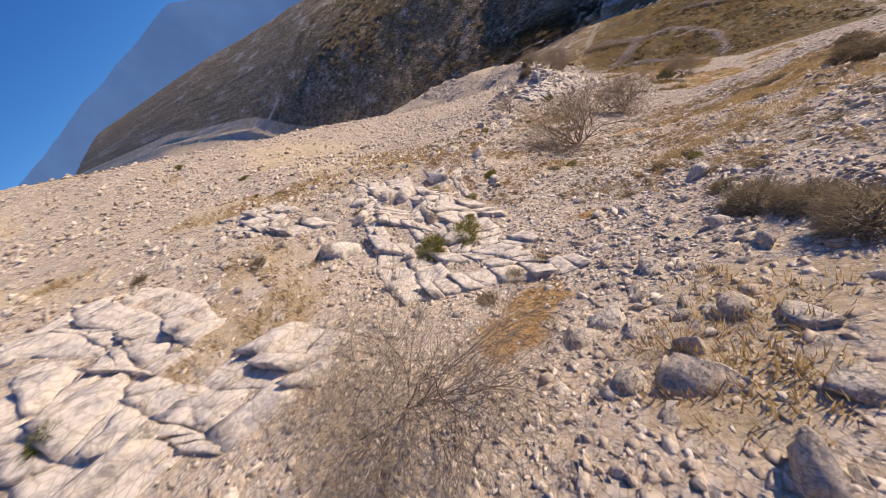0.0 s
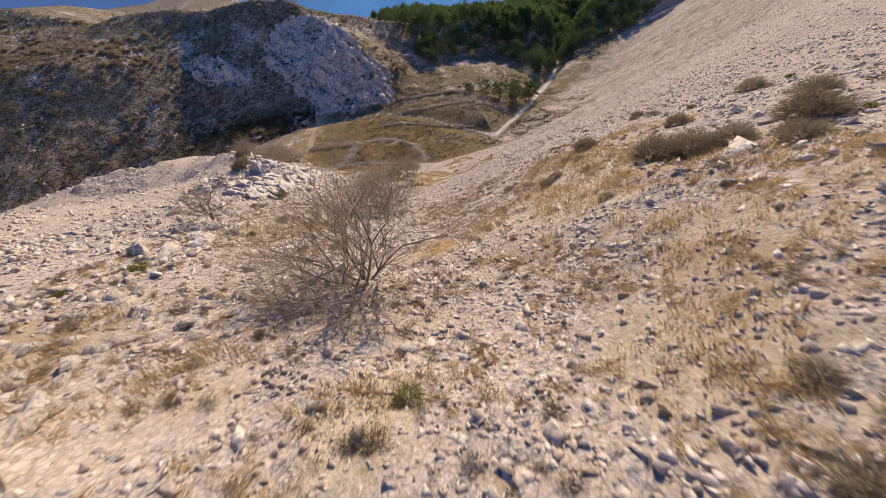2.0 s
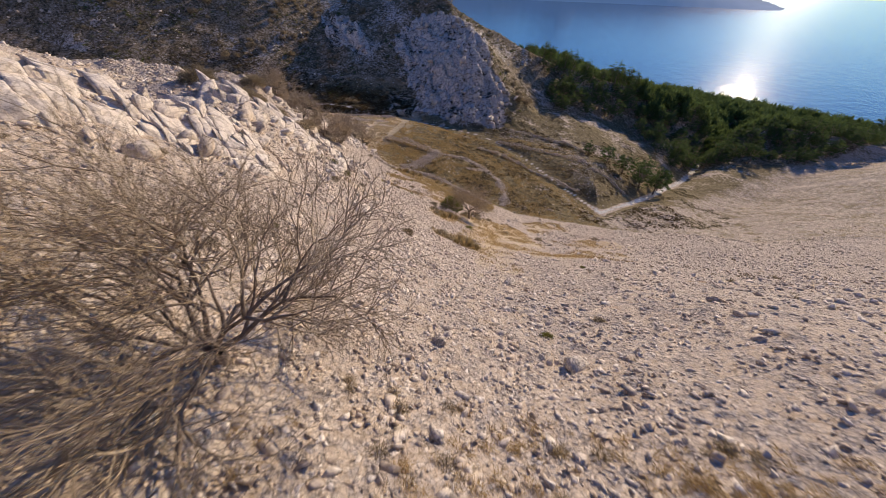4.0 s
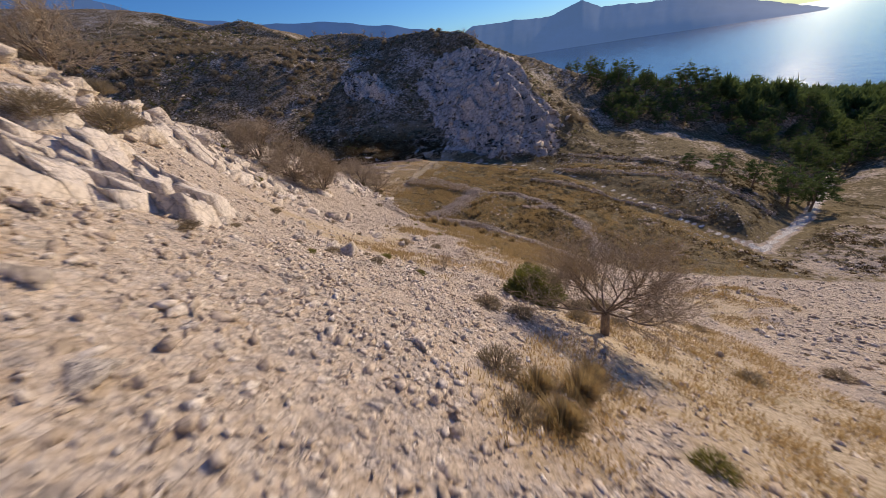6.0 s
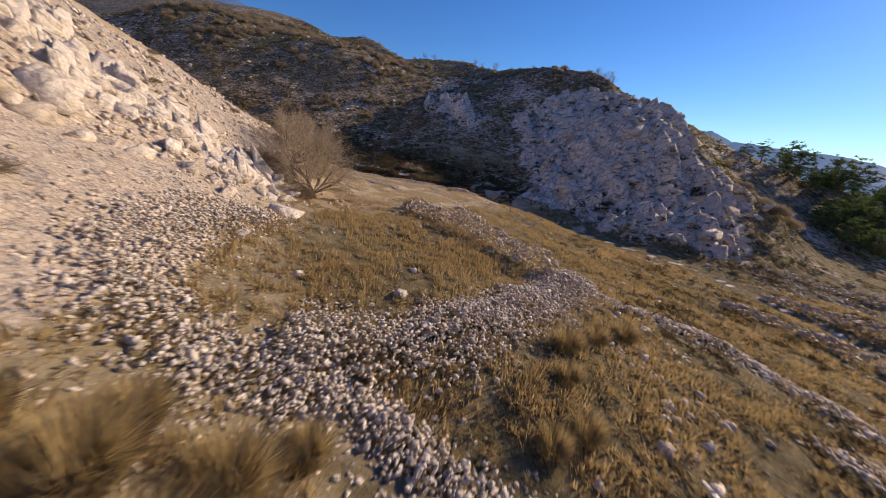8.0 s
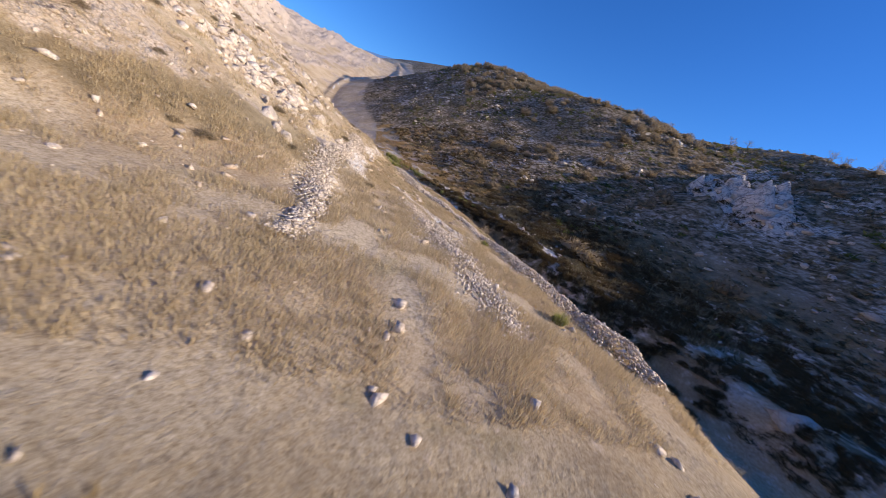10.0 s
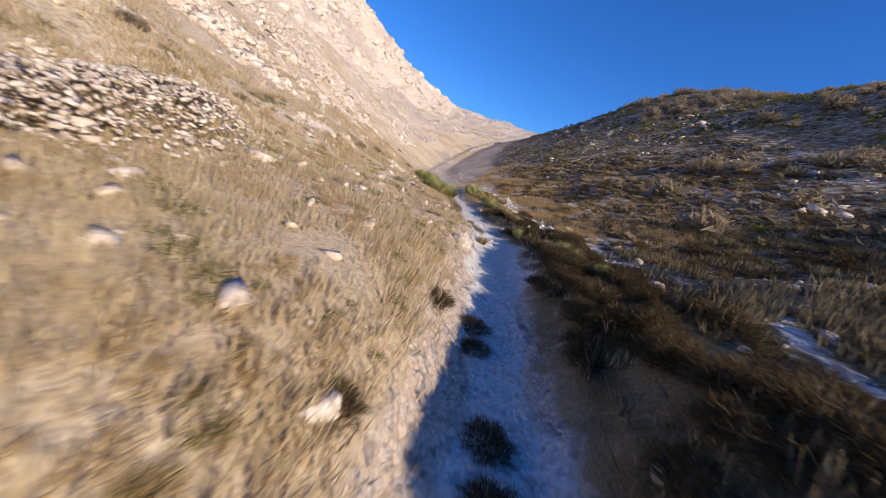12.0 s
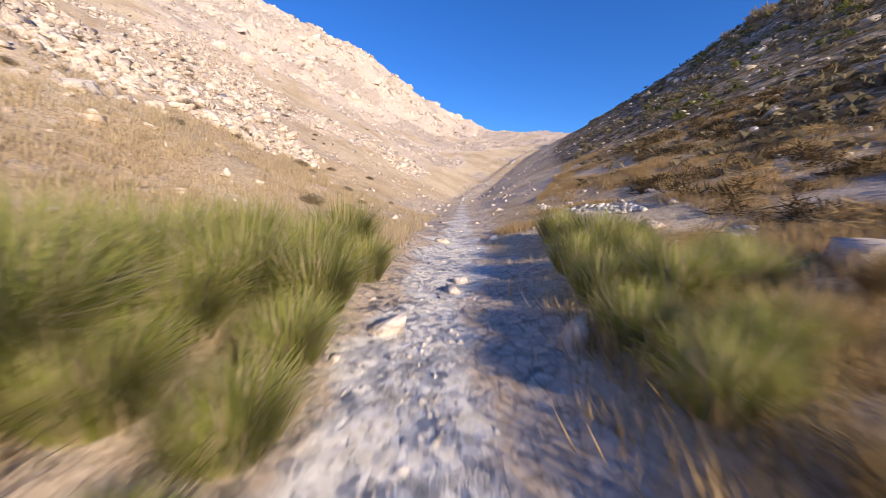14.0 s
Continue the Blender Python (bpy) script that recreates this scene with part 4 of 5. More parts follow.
dry_stone_wall([(9, 148.7), (15, 147), (22.7, 143.9), (24.5, 144)], 1.0, 1.1, 0.10, "grey dry stone wall along a terrace, its top crumbling", 100)
dry_stone_wall([(24, 144.5), (31, 146.2), (37, 141.5), (40.5, 135), (42, 128), (41.5, 124)], 2.6, 0.2, 0.085, "collapsed rubble wall curving round a dry field", 100)
dry_stone_wall([(23.8, 146), (23.2, 141), (22, 136), (20.8, 132.5), (19, 130.8)], 3.4, 0.4, 0.062, "broad heap of cleared pale field stones", 200)
dry_stone_wall([(10.5, 136), (12.5, 132), (15.5, 128.8), (18.4, 128.8), (21.2, 130.6)], 2.6, 0.2, 0.065, "pale rubble spilling along the foot of the scree", 120)
dry_stone_wall([(20.5, 130.8), (24.7, 130.6), (26.7, 130), (29.2, 128.7), (31.9, 127), (34.4, 125.8), (39, 121)], 1.9, 0.25, 0.065, "low rubble wall of pale stones between grass terraces", 160)
dry_stone_wall([(32.3, 138.6), (34, 140), (36, 141.2)], 2.4, 0.2, 0.075, "flat patch of pale rubble in brown grass", 60)
dry_stone_wall([(20.4, 126.4), (24.3, 124.2), (26.5, 122.9), (28.0, 121.9), (30, 120.2)], 0.35, 0.06, 0.075, "single row of pale terrace stones in grass", 40)
dry_stone_wall([(20.6, 123.6), (23.6, 122.0), (25.2, 121.3), (27.3, 120.0), (28.6, 118.8)], 0.3, 0.05, 0.07, "thin row of pale stones in dry grass", 40)
dry_stone_wall([(5, 171.6), (-0.7, 170.6), (-5.7, 169.8), (-10.5, 169.2), (-15.2, 168.4), (-17.6, 167.4), (-23.5, 165.3), (-26, 164.2)], 2.5, 0.4, 0.068, "broad flat-topped pale rubble wall along the stream bank", 250)
dry_stone_wall([(4.7, 165.1), (0.6, 164.4), (-4.6, 163.9), (-10, 163.2)], 2.4, 0.1, 0.06, "spilled pale stones of a fallen terrace wall", 60)
dry_stone_wall([(2.8, 157.2), (-0.1, 157.8), (-4.8, 157.4), (-9.8, 157.4), (-15.5, 158.9), (-20, 159.2)], 1.9, 0.25, 0.065, "tumbled pale terrace wall in dry grass", 80)
dry_stone_wall([(33, 158), (42, 154), (52, 149), (60, 143)], 0.9, 0.6, 0.15, "weathered terrace wall above the stream", 40)
dry_stone_wall([(38, 168), (50, 164), (62, 160), (74, 152)], 0.9, 0.7, 0.15, "weathered terrace wall below the pines", 40)
dry_stone_wall([(42, 178), (54, 176), (66, 172)], 0.9, 0.7, 0.15, "weathered terrace wall at the wood's edge", 40)


# ---------------------------------------------------------------- dry grass
def tufts(name, label, spots, tall, blades, material, spread=0.16, wide=0.016):
    count = len(spots)
    s = np.repeat(tall * RNG.uniform(0.6, 1.3, count), blades)
    p = np.repeat(spots, blades, axis=0)
    a, lean = RNG.uniform(0, 2 * np.pi, count * blades), np.abs(RNG.normal(0.35, 0.3, count * blades))
    r = spread * np.sqrt(RNG.random(count * blades))
    d = np.stack([np.cos(a), np.sin(a)], -1)
    foot = p + np.concatenate([d * r[:, None], np.full((len(p), 1), -0.04)], 1)
    tip = foot + np.concatenate([d * (s * np.sin(lean))[:, None], (s * np.cos(lean))[:, None]], 1)
    turn = a + RNG.normal(scale=0.8, size=len(a))
    w = np.stack([-np.sin(turn), np.cos(turn), 0 * a], -1) * (wide * RNG.uniform(0.6, 1.5, len(a)))[:, None]
    v = np.stack([foot - w, foot + w, tip], 1).reshape(-1, 3)
    f = np.arange(len(v)).reshape(-1, 3)
    return tagged(new(name, mesh_of(name, v, f, material)), label, "grass", kind="stuff")


OCHRE = leaf_material("ochre grass", (0.30, 0.20, 0.08), (0.70, 0.53, 0.29), False)
open_ground = lambda x, y: step(1.0, 1.7, bed_near(x, y)[0]) * step(0.55, 0.3, gravelly(x, y))
spots = strew(RNG, 36000, 10, 62, 112, 172, lambda x, y: step(0.35, 0.8, grassy(x, y)) * open_ground(x, y) * (0.25 + 0.75 * step(60, 30, x)) * step(-0.3, 0.2, fbm(x, y, 1.6, 2, 91)))
tufts("dry_grass", "golden brown dry grass tussocks on old terraces", spots, 0.30, 13, GOLD, 0.22, 0.028)
spots = strew(RNG, 120000, -66, 8, 145, 176, lambda x, y: (0.35 + 0.6 * step(0.35, 0.7, grassy(x, y))) * step(-0.35, 0.25, fbm(x, y, 1.4, 2, 95)) * open_ground(x, y) * step(2.5, -0.5, y - np.interp(x, BED_X[:14], BED_Y[:14])) * np.exp(-np.maximum(foot_above(x, y), 0) / 9) * (1 - 0.8 * step(0.35, 0.8, ledge_share(x, y))))
tufts("dry_grass", "pale straw-coloured dry grass on the sunlit bank", spots, 0.22, 13, STRAW, 0.24, 0.011)
# shade is put into this grass by a darker leaf; ochre follows in sun
spots = strew(RNG, 30000, -70, 0, 162, 192, lambda x, y: open_ground(x, y) * step(0.5, 2.5, y - np.interp(x, BED_X[:14], BED_Y[:14])) * 0.8 * step(-0.2, 0.2, fbm(x, y, 2, 2, 93)) * step(-46, -39, x))
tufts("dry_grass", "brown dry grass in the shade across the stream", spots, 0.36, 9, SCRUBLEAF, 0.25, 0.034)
spots = strew(RNG, 70000, -84, -34, 164, 190, lambda x, y: step(-34, -42, x) * open_ground(x, y) * step(0.5, 1.5, y - np.interp(x, BED_X[:14], BED_Y[:14])) * step(17, 9, y - np.interp(x, BED_X[:14], BED_Y[:14])) * 0.9 * step(-0.25, 0.15, fbm(x, y, 2, 2, 94)))
tufts("dry_grass", "tan and orange-brown dry grass beside the stream", spots, 0.24, 18, OCHRE, 0.28, 0.007)
spots = strew(RNG, 60000, 24, 54, 34, 126, lambda x, y: step(0.35, 0.65, grassy(x, y)) * step(0, 3, foot_above(x, y)) * step(-0.3, 0.2, fbm(x, y, 1.2, 2, 97)))
tufts("dry_grass", "ochre dry grass patches between stones", spots, 0.17, 17, OCHRE, 0.3, 0.013)


# ---------------------------------------------------------------- shrubs
def spiky(rng, blades, length, wide, flat=0.7, up=0.0):
    """A dome of short blades that stand out from its middle."""
    d = rng.normal(size=(blades, 3))
    d[:, 2] = np.abs(d[:, 2]) + up
    d /= np.linalg.norm(d, axis=1)[:, None]
    r = rng.uniform(0.45, 1.0, blades) ** 0.6
    lump = 1 + 0.35 * value_noise(d[:, 0] * 2.3 + 5, d[:, 1] * 2.3 + d[:, 2] * 1.7, int(rng.integers(99)))
    tip = d * (r * lump)[:, None] * (1, 1, flat)
    back = d + rng.normal(scale=0.35, size=d.shape)
    foot = tip - back * length * (1, 1, flat)
    side = np.cross(d, rng.normal(size=d.shape))
    side /= np.linalg.norm(side, axis=1)[:, None]
    w = side * (wide * rng.uniform(0.6, 1.4, blades))[:, None]
    v = np.stack([foot - w, foot + w, tip], 1).reshape(-1, 3)
    v[:, 2] = np.maximum(v[:, 2], -0.05)
    return v, np.arange(len(v)).reshape(-1, 3)


def tubes(segments, sides=4):
    """Tapered rods: rows of start, end, radius, radius."""
    s = np.array([(*a, *b, r, q) for a, b, r, q in segments])
    a, b = s[:, :3], s[:, 3:6]
    d = b - a
    d /= np.maximum(np.linalg.norm(d, axis=1), 1e-9)[:, None]
    h = np.where(np.abs(d[:, 2:]) < 0.9, (0, 0, 1.0), (1.0, 0, 0))
    u = np.cross(d, h)
    u /= np.linalg.norm(u, axis=1)[:, None]
    w = np.cross(d, u)
    k = 2 * np.pi * np.arange(sides) / sides
    ring = np.cos(k)[None, :, None] * u[:, None] + np.sin(k)[None, :, None] * w[:, None]
    v = np.concatenate([a[:, None] + ring * s[:, 6, None, None], b[:, None] + ring * s[:, 7, None, None]], 1)
    i = np.arange(sides)
    quad = np.stack([i, (i + 1) % sides, (i + 1) % sides + sides, i + sides], -1)
    f = quad[None] + (np.arange(len(s)) * 2 * sides)[:, None, None]
    return v.reshape(-1, 3), f.reshape(-1, 4)


def stems(rng, count, reach, thick):
    rows = []
    for _ in range(count):
        d = Vector((rng.normal(), rng.normal(), 1.1 + abs(rng.normal()))).normalized()
        rows.append(((0, 0, -0.05), tuple(d * reach * rng.uniform(0.6, 1)), thick, thick * 0.4))
    return rows


def shrub_kind(name, label, category, group, leaf, blades, length, wide, flat, up=0.0):
    """Three shapes of a shrub, each with its stems and its foliage, ready to be copied."""
    kinds = []
    for _ in range(3):
        ob = base(name, 0, 0, -500, label, category, group)
        part("foliage", mesh_of("foliage", *spiky(RNG, blades, length, wide, flat, up), leaf), ob)
        part("woody_base", mesh_of("woody_base", *tubes(stems(RNG, 9, 0.6, 0.03)), BARK), ob)
        kinds.append(ob)
    return kinds


def plant(kinds, x, y, size, used, sink=0.03):
    """Puts one of the shapes at a place: the shapes themselves first, then copies."""
    k = int(RNG.integers(len(kinds)))
    m = Matrix.Translation((x, y, float(height(x, y)) - sink)) @ Euler((0, 0, RNG.random() * 6.3)).to_matrix().to_4x4()
    s = size * RNG.uniform(0.85, 1.15)
    if (id(kinds), k) not in used:
        used.add((id(kinds), k))
        kinds[k].matrix_basis = m @ Matrix.Diagonal((s, s, s, 1))
        return kinds[k]
    ob = copy_thing(kinds[k], m)
    ob.scale = (s, s, s)
    return ob


USED = set()
CUSHION = shrub_kind("cushion_shrub", "low grey-brown spiny cushion shrub on stony ground", "shrub", "cushion shrubs", DRYLEAF, 1300, 0.24, 0.012, 0.62)
THICKET = shrub_kind("brown_thicket", "large dense grey-brown leafless thicket on the slope", "shrub", "thickets", DRYLEAF, 2600, 0.22, 0.011, 0.8)
OLIVE = shrub_kind("green_shrub", "low olive-green leafy shrub among pale stones", "shrub", "green shrubs", OLIVELEAF, 1300, 0.26, 0.016, 0.7)
for x, y, r in ((36.6, 41.2, .75), (36.0, 40.2, .7), (36.4, 40.0, .5), (36.0, 42.4, .4), (34.6, 42.2, .3), (37.6, 48.4, .35), (34.8, 46.4, .4), (29.0, 55.8, .5), (32.9, 44.8, .45), (34.8, 44.4, .4), (30.1, 60.3, .35), (28.4, 69.2, .7), (37.5, 91.7, .45),
                (29.1, 84.8, .5), (27.6, 84.2, .5), (28.0, 85.6, .45), (14.2, 108.0, .6), (29.9, 98.5, .35), (27.1, 101.0, .45), (34.1, 32.5, .6), (16, 109.5, .5)):
    plant(OLIVE, x, y, r, USED)
LAUREL = shrub_kind("green_bush", "large dense dark green evergreen bush on scree", "shrub", "evergreen bushes", GREENLEAF, 4200, 0.2, 0.018, 1.1)
plant(LAUREL, 34.3, 100.6, 1.6, USED)
plant(LAUREL, 34.9, 104.8, 0.7, USED)
for x, y, r in ((47.6, 55.7, 1.0), (48.6, 55.2, 1.2), (49.6, 54.6, 1.0), (48.7, 62.1, .9), (49.4, 52.6, .8), (51.8, 54.2, 1.1), (53, 55, .9), (55.2, 56.6, 1.0), (51.8, 59.4, .8), (36.4, 101.0, .8), (37.4, 101.6, .8),
                (44.0, 42.0, .7), (45.3, 40.6, .8), (44.8, 41.6, .6), (60, 63, 1.0), (58, 70, .8), (17, 93.5, 1.2), (15.6, 95.6, 1.3), (14.4, 97.4, 1.2), (13, 99.4, 1.3), (11.6, 101.4, 1.3), (10.4, 103.4, 1.2), (9, 105.6, 1.2), (7.6, 108, 1.0), (8.5, 118.5, 1.3), (3.4, 140, 1.3), (6.5, 140.8, 1.1), (36.2, 99.2, .6), (19.5, 85.5, 1.3), (20.5, 88, 1.3), (20.8, 90.5, 1.2), (20.5, 93, 1.3), (19.6, 95.5, 1.2), (18.6, 98, 1.3), (44, 196, 2.4), (46.5, 199, 2.6), (43.5, 201, 2.3), (41, 205.5, 1.9), (38, 211, 1.6), (47.5, 203, 2.2)):
    plant(THICKET, x, y, r, USED)
for x, y, r in ((31.8, 37.6, .45), (39.1, 39.5, .4), (39.0, 38.4, .4), (29.1, 35.7, .5), (35.7, 33.2, .5), (43.5, 43.1, .5), (39.4, 40.4, .3), (31.8, 41.5, .5), (41.0, 44.2, .3), (41.6, 46.0, .4),
                (42.4, 46.9, .4), (45.6, 59.5, .5), (44.5, 53.9, .45), (34.4, 57.3, .5), (30.6, 62.7, .5), (31.1, 63.2, .5), (43.8, 62.0, .5), (44.5, 60.5, .5), (44.9, 59.2, .55), (41.3, 65.3, .4),
                (42.7, 65.6, .4), (28.3, 65.5, .4), (47.3, 60.4, .5), (47.1, 61.5, .45), (56.5, 66.5, .6)):
    plant(CUSHION, x, y, r, USED)
for x, y, r in ((35.0, 79.4, .6), (36.0, 84.6, .75), (36.9, 84.2, .6), (30.3, 81.0, .45), (30.2, 84.8, .4), (32.9, 96.8, .6), (70.6, 124.5, .7), (54.5, 106.0, .7), (45.6, 99.3, .6), (41.4, 97.1, .5),
                (33.8, 92.5, .7), (34.3, 91.2, .6), (34.0, 96.6, .6), (21.6, 100.9, .5), (27.1, 97.2, .5), (28.4, 97.9, .5), (26.8, 99.9, .3), (42.0, 127.0, .6), (45.8, 125.1, .6), (24.9, 108.2, .45),
                (24.4, 109.0, .5), (26.8, 109.6, .6), (13.0, 127.6, .8), (38, 100, .5), (39.2, 101.5, .5)):
    plant(CUSHION, x, y, r, USED)
for _ in range(150):
    y = RNG.uniform(40, 125)
    x = float(lane_x(y)) + RNG.normal() * 22
    if abs(x - float(lane_x(y))) > 3:
        plant(CUSHION if RNG.random() < 0.75 else OLIVE, x, y, RNG.uniform(0.15, 0.45), USED)
for _ in range(170):
    x, y = RNG.uniform(-75, 4), RNG.uniform(132, 168)
    if float(foot_above(x, y)) > -4 and float(bed_near(x, y)[0]) > 4:
        plant(CUSHION, x, y, RNG.uniform(0.25, 0.6), USED)


# ---------------------------------------------------------------- rushes by the stream
def rush_mesh(rng, blades, wide):
    a, r = rng.uniform(0, 2 * np.pi, blades), 0.5 * np.sqrt(rng.random(blades))
    d = np.stack([np.cos(a), np.sin(a), 0 * a], -1)
    lean, tall = rng.uniform(0.0, 1.05, blades), rng.uniform(0.5, 1.15, blades)
    foot = d * r[:, None] * 0.8 + (0, 0, -0.05)
    mid = foot + (d * np.sin(lean * 0.6)[:, None] + np.array((0, 0, 1)) * np.cos(lean * 0.6)[:, None]) * (tall * 0.6)[:, None]
    tip = mid + (d * np.sin(lean * 1.5)[:, None] + np.array((0, 0, 1)) * np.cos(lean * 1.5)[:, None]) * (tall * 0.45)[:, None]
    w = np.stack([-np.sin(a + 0.6), np.cos(a + 0.6), 0 * a], -1) * wide
    v = np.stack([foot - w, foot + w, mid - w, mid + w, tip], 1).reshape(-1, 3)
    i = np.arange(blades)[:, None] * 5
    f = np.concatenate([i + (0, 1, 3), i + (0, 3, 2), i + (2, 3, 4)])
    return v, f


RUSH = []
for k in range(3):
    ob = base("rush_clump", 0, 0, -500, "green rush clump with dry tips beside gravel", "rushes", "rushes along the stream")
    tagged(part("green_tuft", mesh_of("green_tuft", *rush_mesh(RNG, 1500, 0.0055), RUSHLEAF), ob), kind="stuff")
    tagged(part("dry_tuft", mesh_of("dry_tuft", *rush_mesh(RNG, 560, 0.005), STRAW), ob), "straw-coloured dead blades", kind="stuff")
    RUSH.append(ob)
for x, y, r in ((-42.4, 166.0, .8), (-42.8, 166.5, .8), (-43.8, 166.6, 1.0), (-44.8, 166.0, 1.0), (-45.6, 165.4, .9), (-47.0, 165.0, .7), (-46.6, 164.2, .85), (-48.0, 163.8, .85), (-49.7, 163.4, .9), (-51.0, 163.0, .9), (-52.5, 162.4, 0.9),
                (-49.4, 162.4, 1.0), (-48.2, 162.8, 1.0), (-50.8, 162.0, .9), (-42.7, 170.4, .4), (-44.2, 170.6, .42), (-50.0, 167.6, .5),
                (-51.2, 167.4, .6), (-52.4, 167.2, .6), (-53.6, 166.8, .9), (-54.6, 166.4, .7), (-44.0, 171.2, .35), (-35.4, 172.9, .5), (-32.2, 174.8, .4), (-30.4, 175.0, .45), (-29.0, 174.9, .4),
                (-28.6, 175.6, .4), (2.3, 168.2, .5), (-6.4, 168.0, .4)):
    plant(RUSH, x, y, r, USED)
TUSSOCK = []
for k in range(2):
    ob = base("grass_tussock", 0, 0, -500, "dense golden brown grass tussock on a terrace", "grass tussock", "terrace tussocks")
    tagged(part("dry_tuft", mesh_of("dry_tuft", *rush_mesh(RNG, 1100, 0.008), GOLD), ob), kind="stuff")
    tagged(part("green_tuft", mesh_of("green_tuft", *rush_mesh(RNG, 260, 0.008), SCRUBLEAF), ob), "grey-brown old blades", kind="stuff")
    TUSSOCK.append(ob)
for x, y, r in ((21.7, 128.0, .9), (20.8, 126.8, .9), (22.6, 127.6, .9), (22.2, 126.8, .8), (20.0, 127.6, .8), (23.4, 128.4, .8), (19.6, 126.2, .8), (20.4, 131.8, .6), (25.4, 132.7, .7), (26.0, 133.6, .7), (26.5, 140.5, .8), (24.8, 137.0, .8), (25.2, 135.2, .7),
                (25.6, 138.6, .8), (19.8, 132.6, .6), (21.8, 129.2, .6), (27.5, 126.8, .7), (29.4, 125.4, .7), (31.5, 123.4, .7), (-32.8, 171.5, .35), (-45.4, 170.2, .5), (-46.6, 169.6, .5), (-47.8, 169.0, .5), (-48.8, 168.6, .5), (-47.0, 170.6, .5), (-49.4, 169.2, .5), (-41.0, 171.6, .45), (-40.0, 172.2, .4), (-43.2, 167.4, .3), (-40.6, 167.8, .4), (-39.2, 168.4, .4), (-41.4, 166.8, .45), (38.1, 83.2, .6), (37.5, 83.8, .6), (38.7, 83.2, .55), (38.0, 84.4, .5), (35.0, 91.4, .6), (35.4, 92.6, .55), (34.6, 92.2, .5), (35.8, 93.6, .5)):
    plant(TUSSOCK, x, y, r, USED)
boulder(-29.3, 171.2, 0.3, "flat white slab beside the stream bed")
DARK = shrub_kind("heath_shrub", "dark brown heath shrub in shade by the stream", "shrub", "heath shrubs", HEATHLEAF, 1500, 0.24, 0.013, 0.75)
for x, y, r in ((-32.7, 174.0, .6), (-34.0, 173.6, .55), (-36.3, 172.6, .5), (-31.0, 174.4, .6), (-29.6, 174.4, .6), (-26.6, 175.2, .7), (-25.0, 175.4, .6), (-23.6, 175.6, .6), (-22.0, 175.8, .7), (-20.0, 175.8, .6),
                (-18.4, 176.2, .6), (-24.4, 171.9, .45), (-20.6, 172.0, .4)):
    plant(DARK, x, y, r, USED)
for x, y, r in ((-25.0, 172.7, .5), (-24.2, 172.9, .45), (-22.1, 173.5, .5), (-21.2, 173.7, .5), (-28.4, 174.0, .6), (-27.4, 174.3, .55), (-36.0, 172.6, .55), (-30.2, 174.5, .85), (-29.2, 174.9, .9), (-31.0, 175.4, .8), (-28.4, 174.6, .75)):
    plant(DARK, x, y, r, USED)
for _ in range(210):
    x = RNG.uniform(-41, 4)
    side = float(RNG.choice([-1.9, 1.9, 2.3, 2.8, 3.2, 3.6]))
    if x < -20 and side < 0:
        continue
    plant(DARK, x, float(np.interp(x, BED_X, BED_Y)) + side + RNG.normal() * 0.3, RNG.uniform(0.35, 0.7), USED)
for x, y, r in ((-41.6, 167.6, .4), (-42.2, 166.9, .45), (-41.0, 168.2, .35), (-42.9, 166.2, .5), (-40.6, 167.2, .45), (-39.8, 167.6, .5), (-38.1, 168.7, .65), (-37.4, 169.0, .55), (-38.8, 168.4, .6)):
    plant(CUSHION, x, y, r, USED)
for x, y, r in ((-36.9, 170.1, .42), (-35.6, 170.9, .34), (-36.2, 170.5, .3)):
    plant(CUSHION, x, y, r, USED)
for x, y, r in ((-47.9, 165.2, .4), (-48.6, 164.9, .5), (-49.3, 164.5, .6), (-47.4, 164.7, .45), (-48.3, 164.3, .6), (-49.0, 163.7, .75), (-50.2, 163.9, .7), (-51.6, 163.5, .7), (-51.6, 168.0, .6), (-53.8, 167.2, .7), (-52.6, 168.2, .55), (-44.4, 165.2, .9), (-45.4, 164.6, .9), (-43.6, 165.4, .8), (-46.2, 164.8, .85), (-42.8, 165.2, .65), (-43.2, 169.9, .4), (-44.6, 169.9, .4)):
    plant(RUSH, x, y, r, USED)
for x, y, r in ((-50.4, 167.0, .55), (-51.4, 166.8, .6), (-52.4, 166.5, .65), (-49.6, 167.3, .45), (-55.6, 166.0, .7)):
    plant(RUSH, x, y, r, USED)
for x, y, r in ((-43.0, 170.3, .6), (-43.5, 170.3, .6), (-42.6, 170.6, .5), (-44.2, 170.0, .5), (-45.0, 170.0, .5), (-46.2, 169.5, .45), (-47.2, 168.8, .45), (-48.4, 168.3, .45)):
    plant(RUSH, x, y, r, USED)
for x, y, r in ((-42.2, 171.0, .45), (-41.4, 171.3, .45), (-40.6, 171.6, .45), (-42.7, 171.2, .4), (-44.6, 170.5, .4), (-45.4, 170.4, .45), (-46.3, 170.0, .4), (-39.8, 171.9, .45), (-39.0, 172.2, .5), (-38.2, 172.5, .5)):
    plant(TUSSOCK, x, y, r, USED)
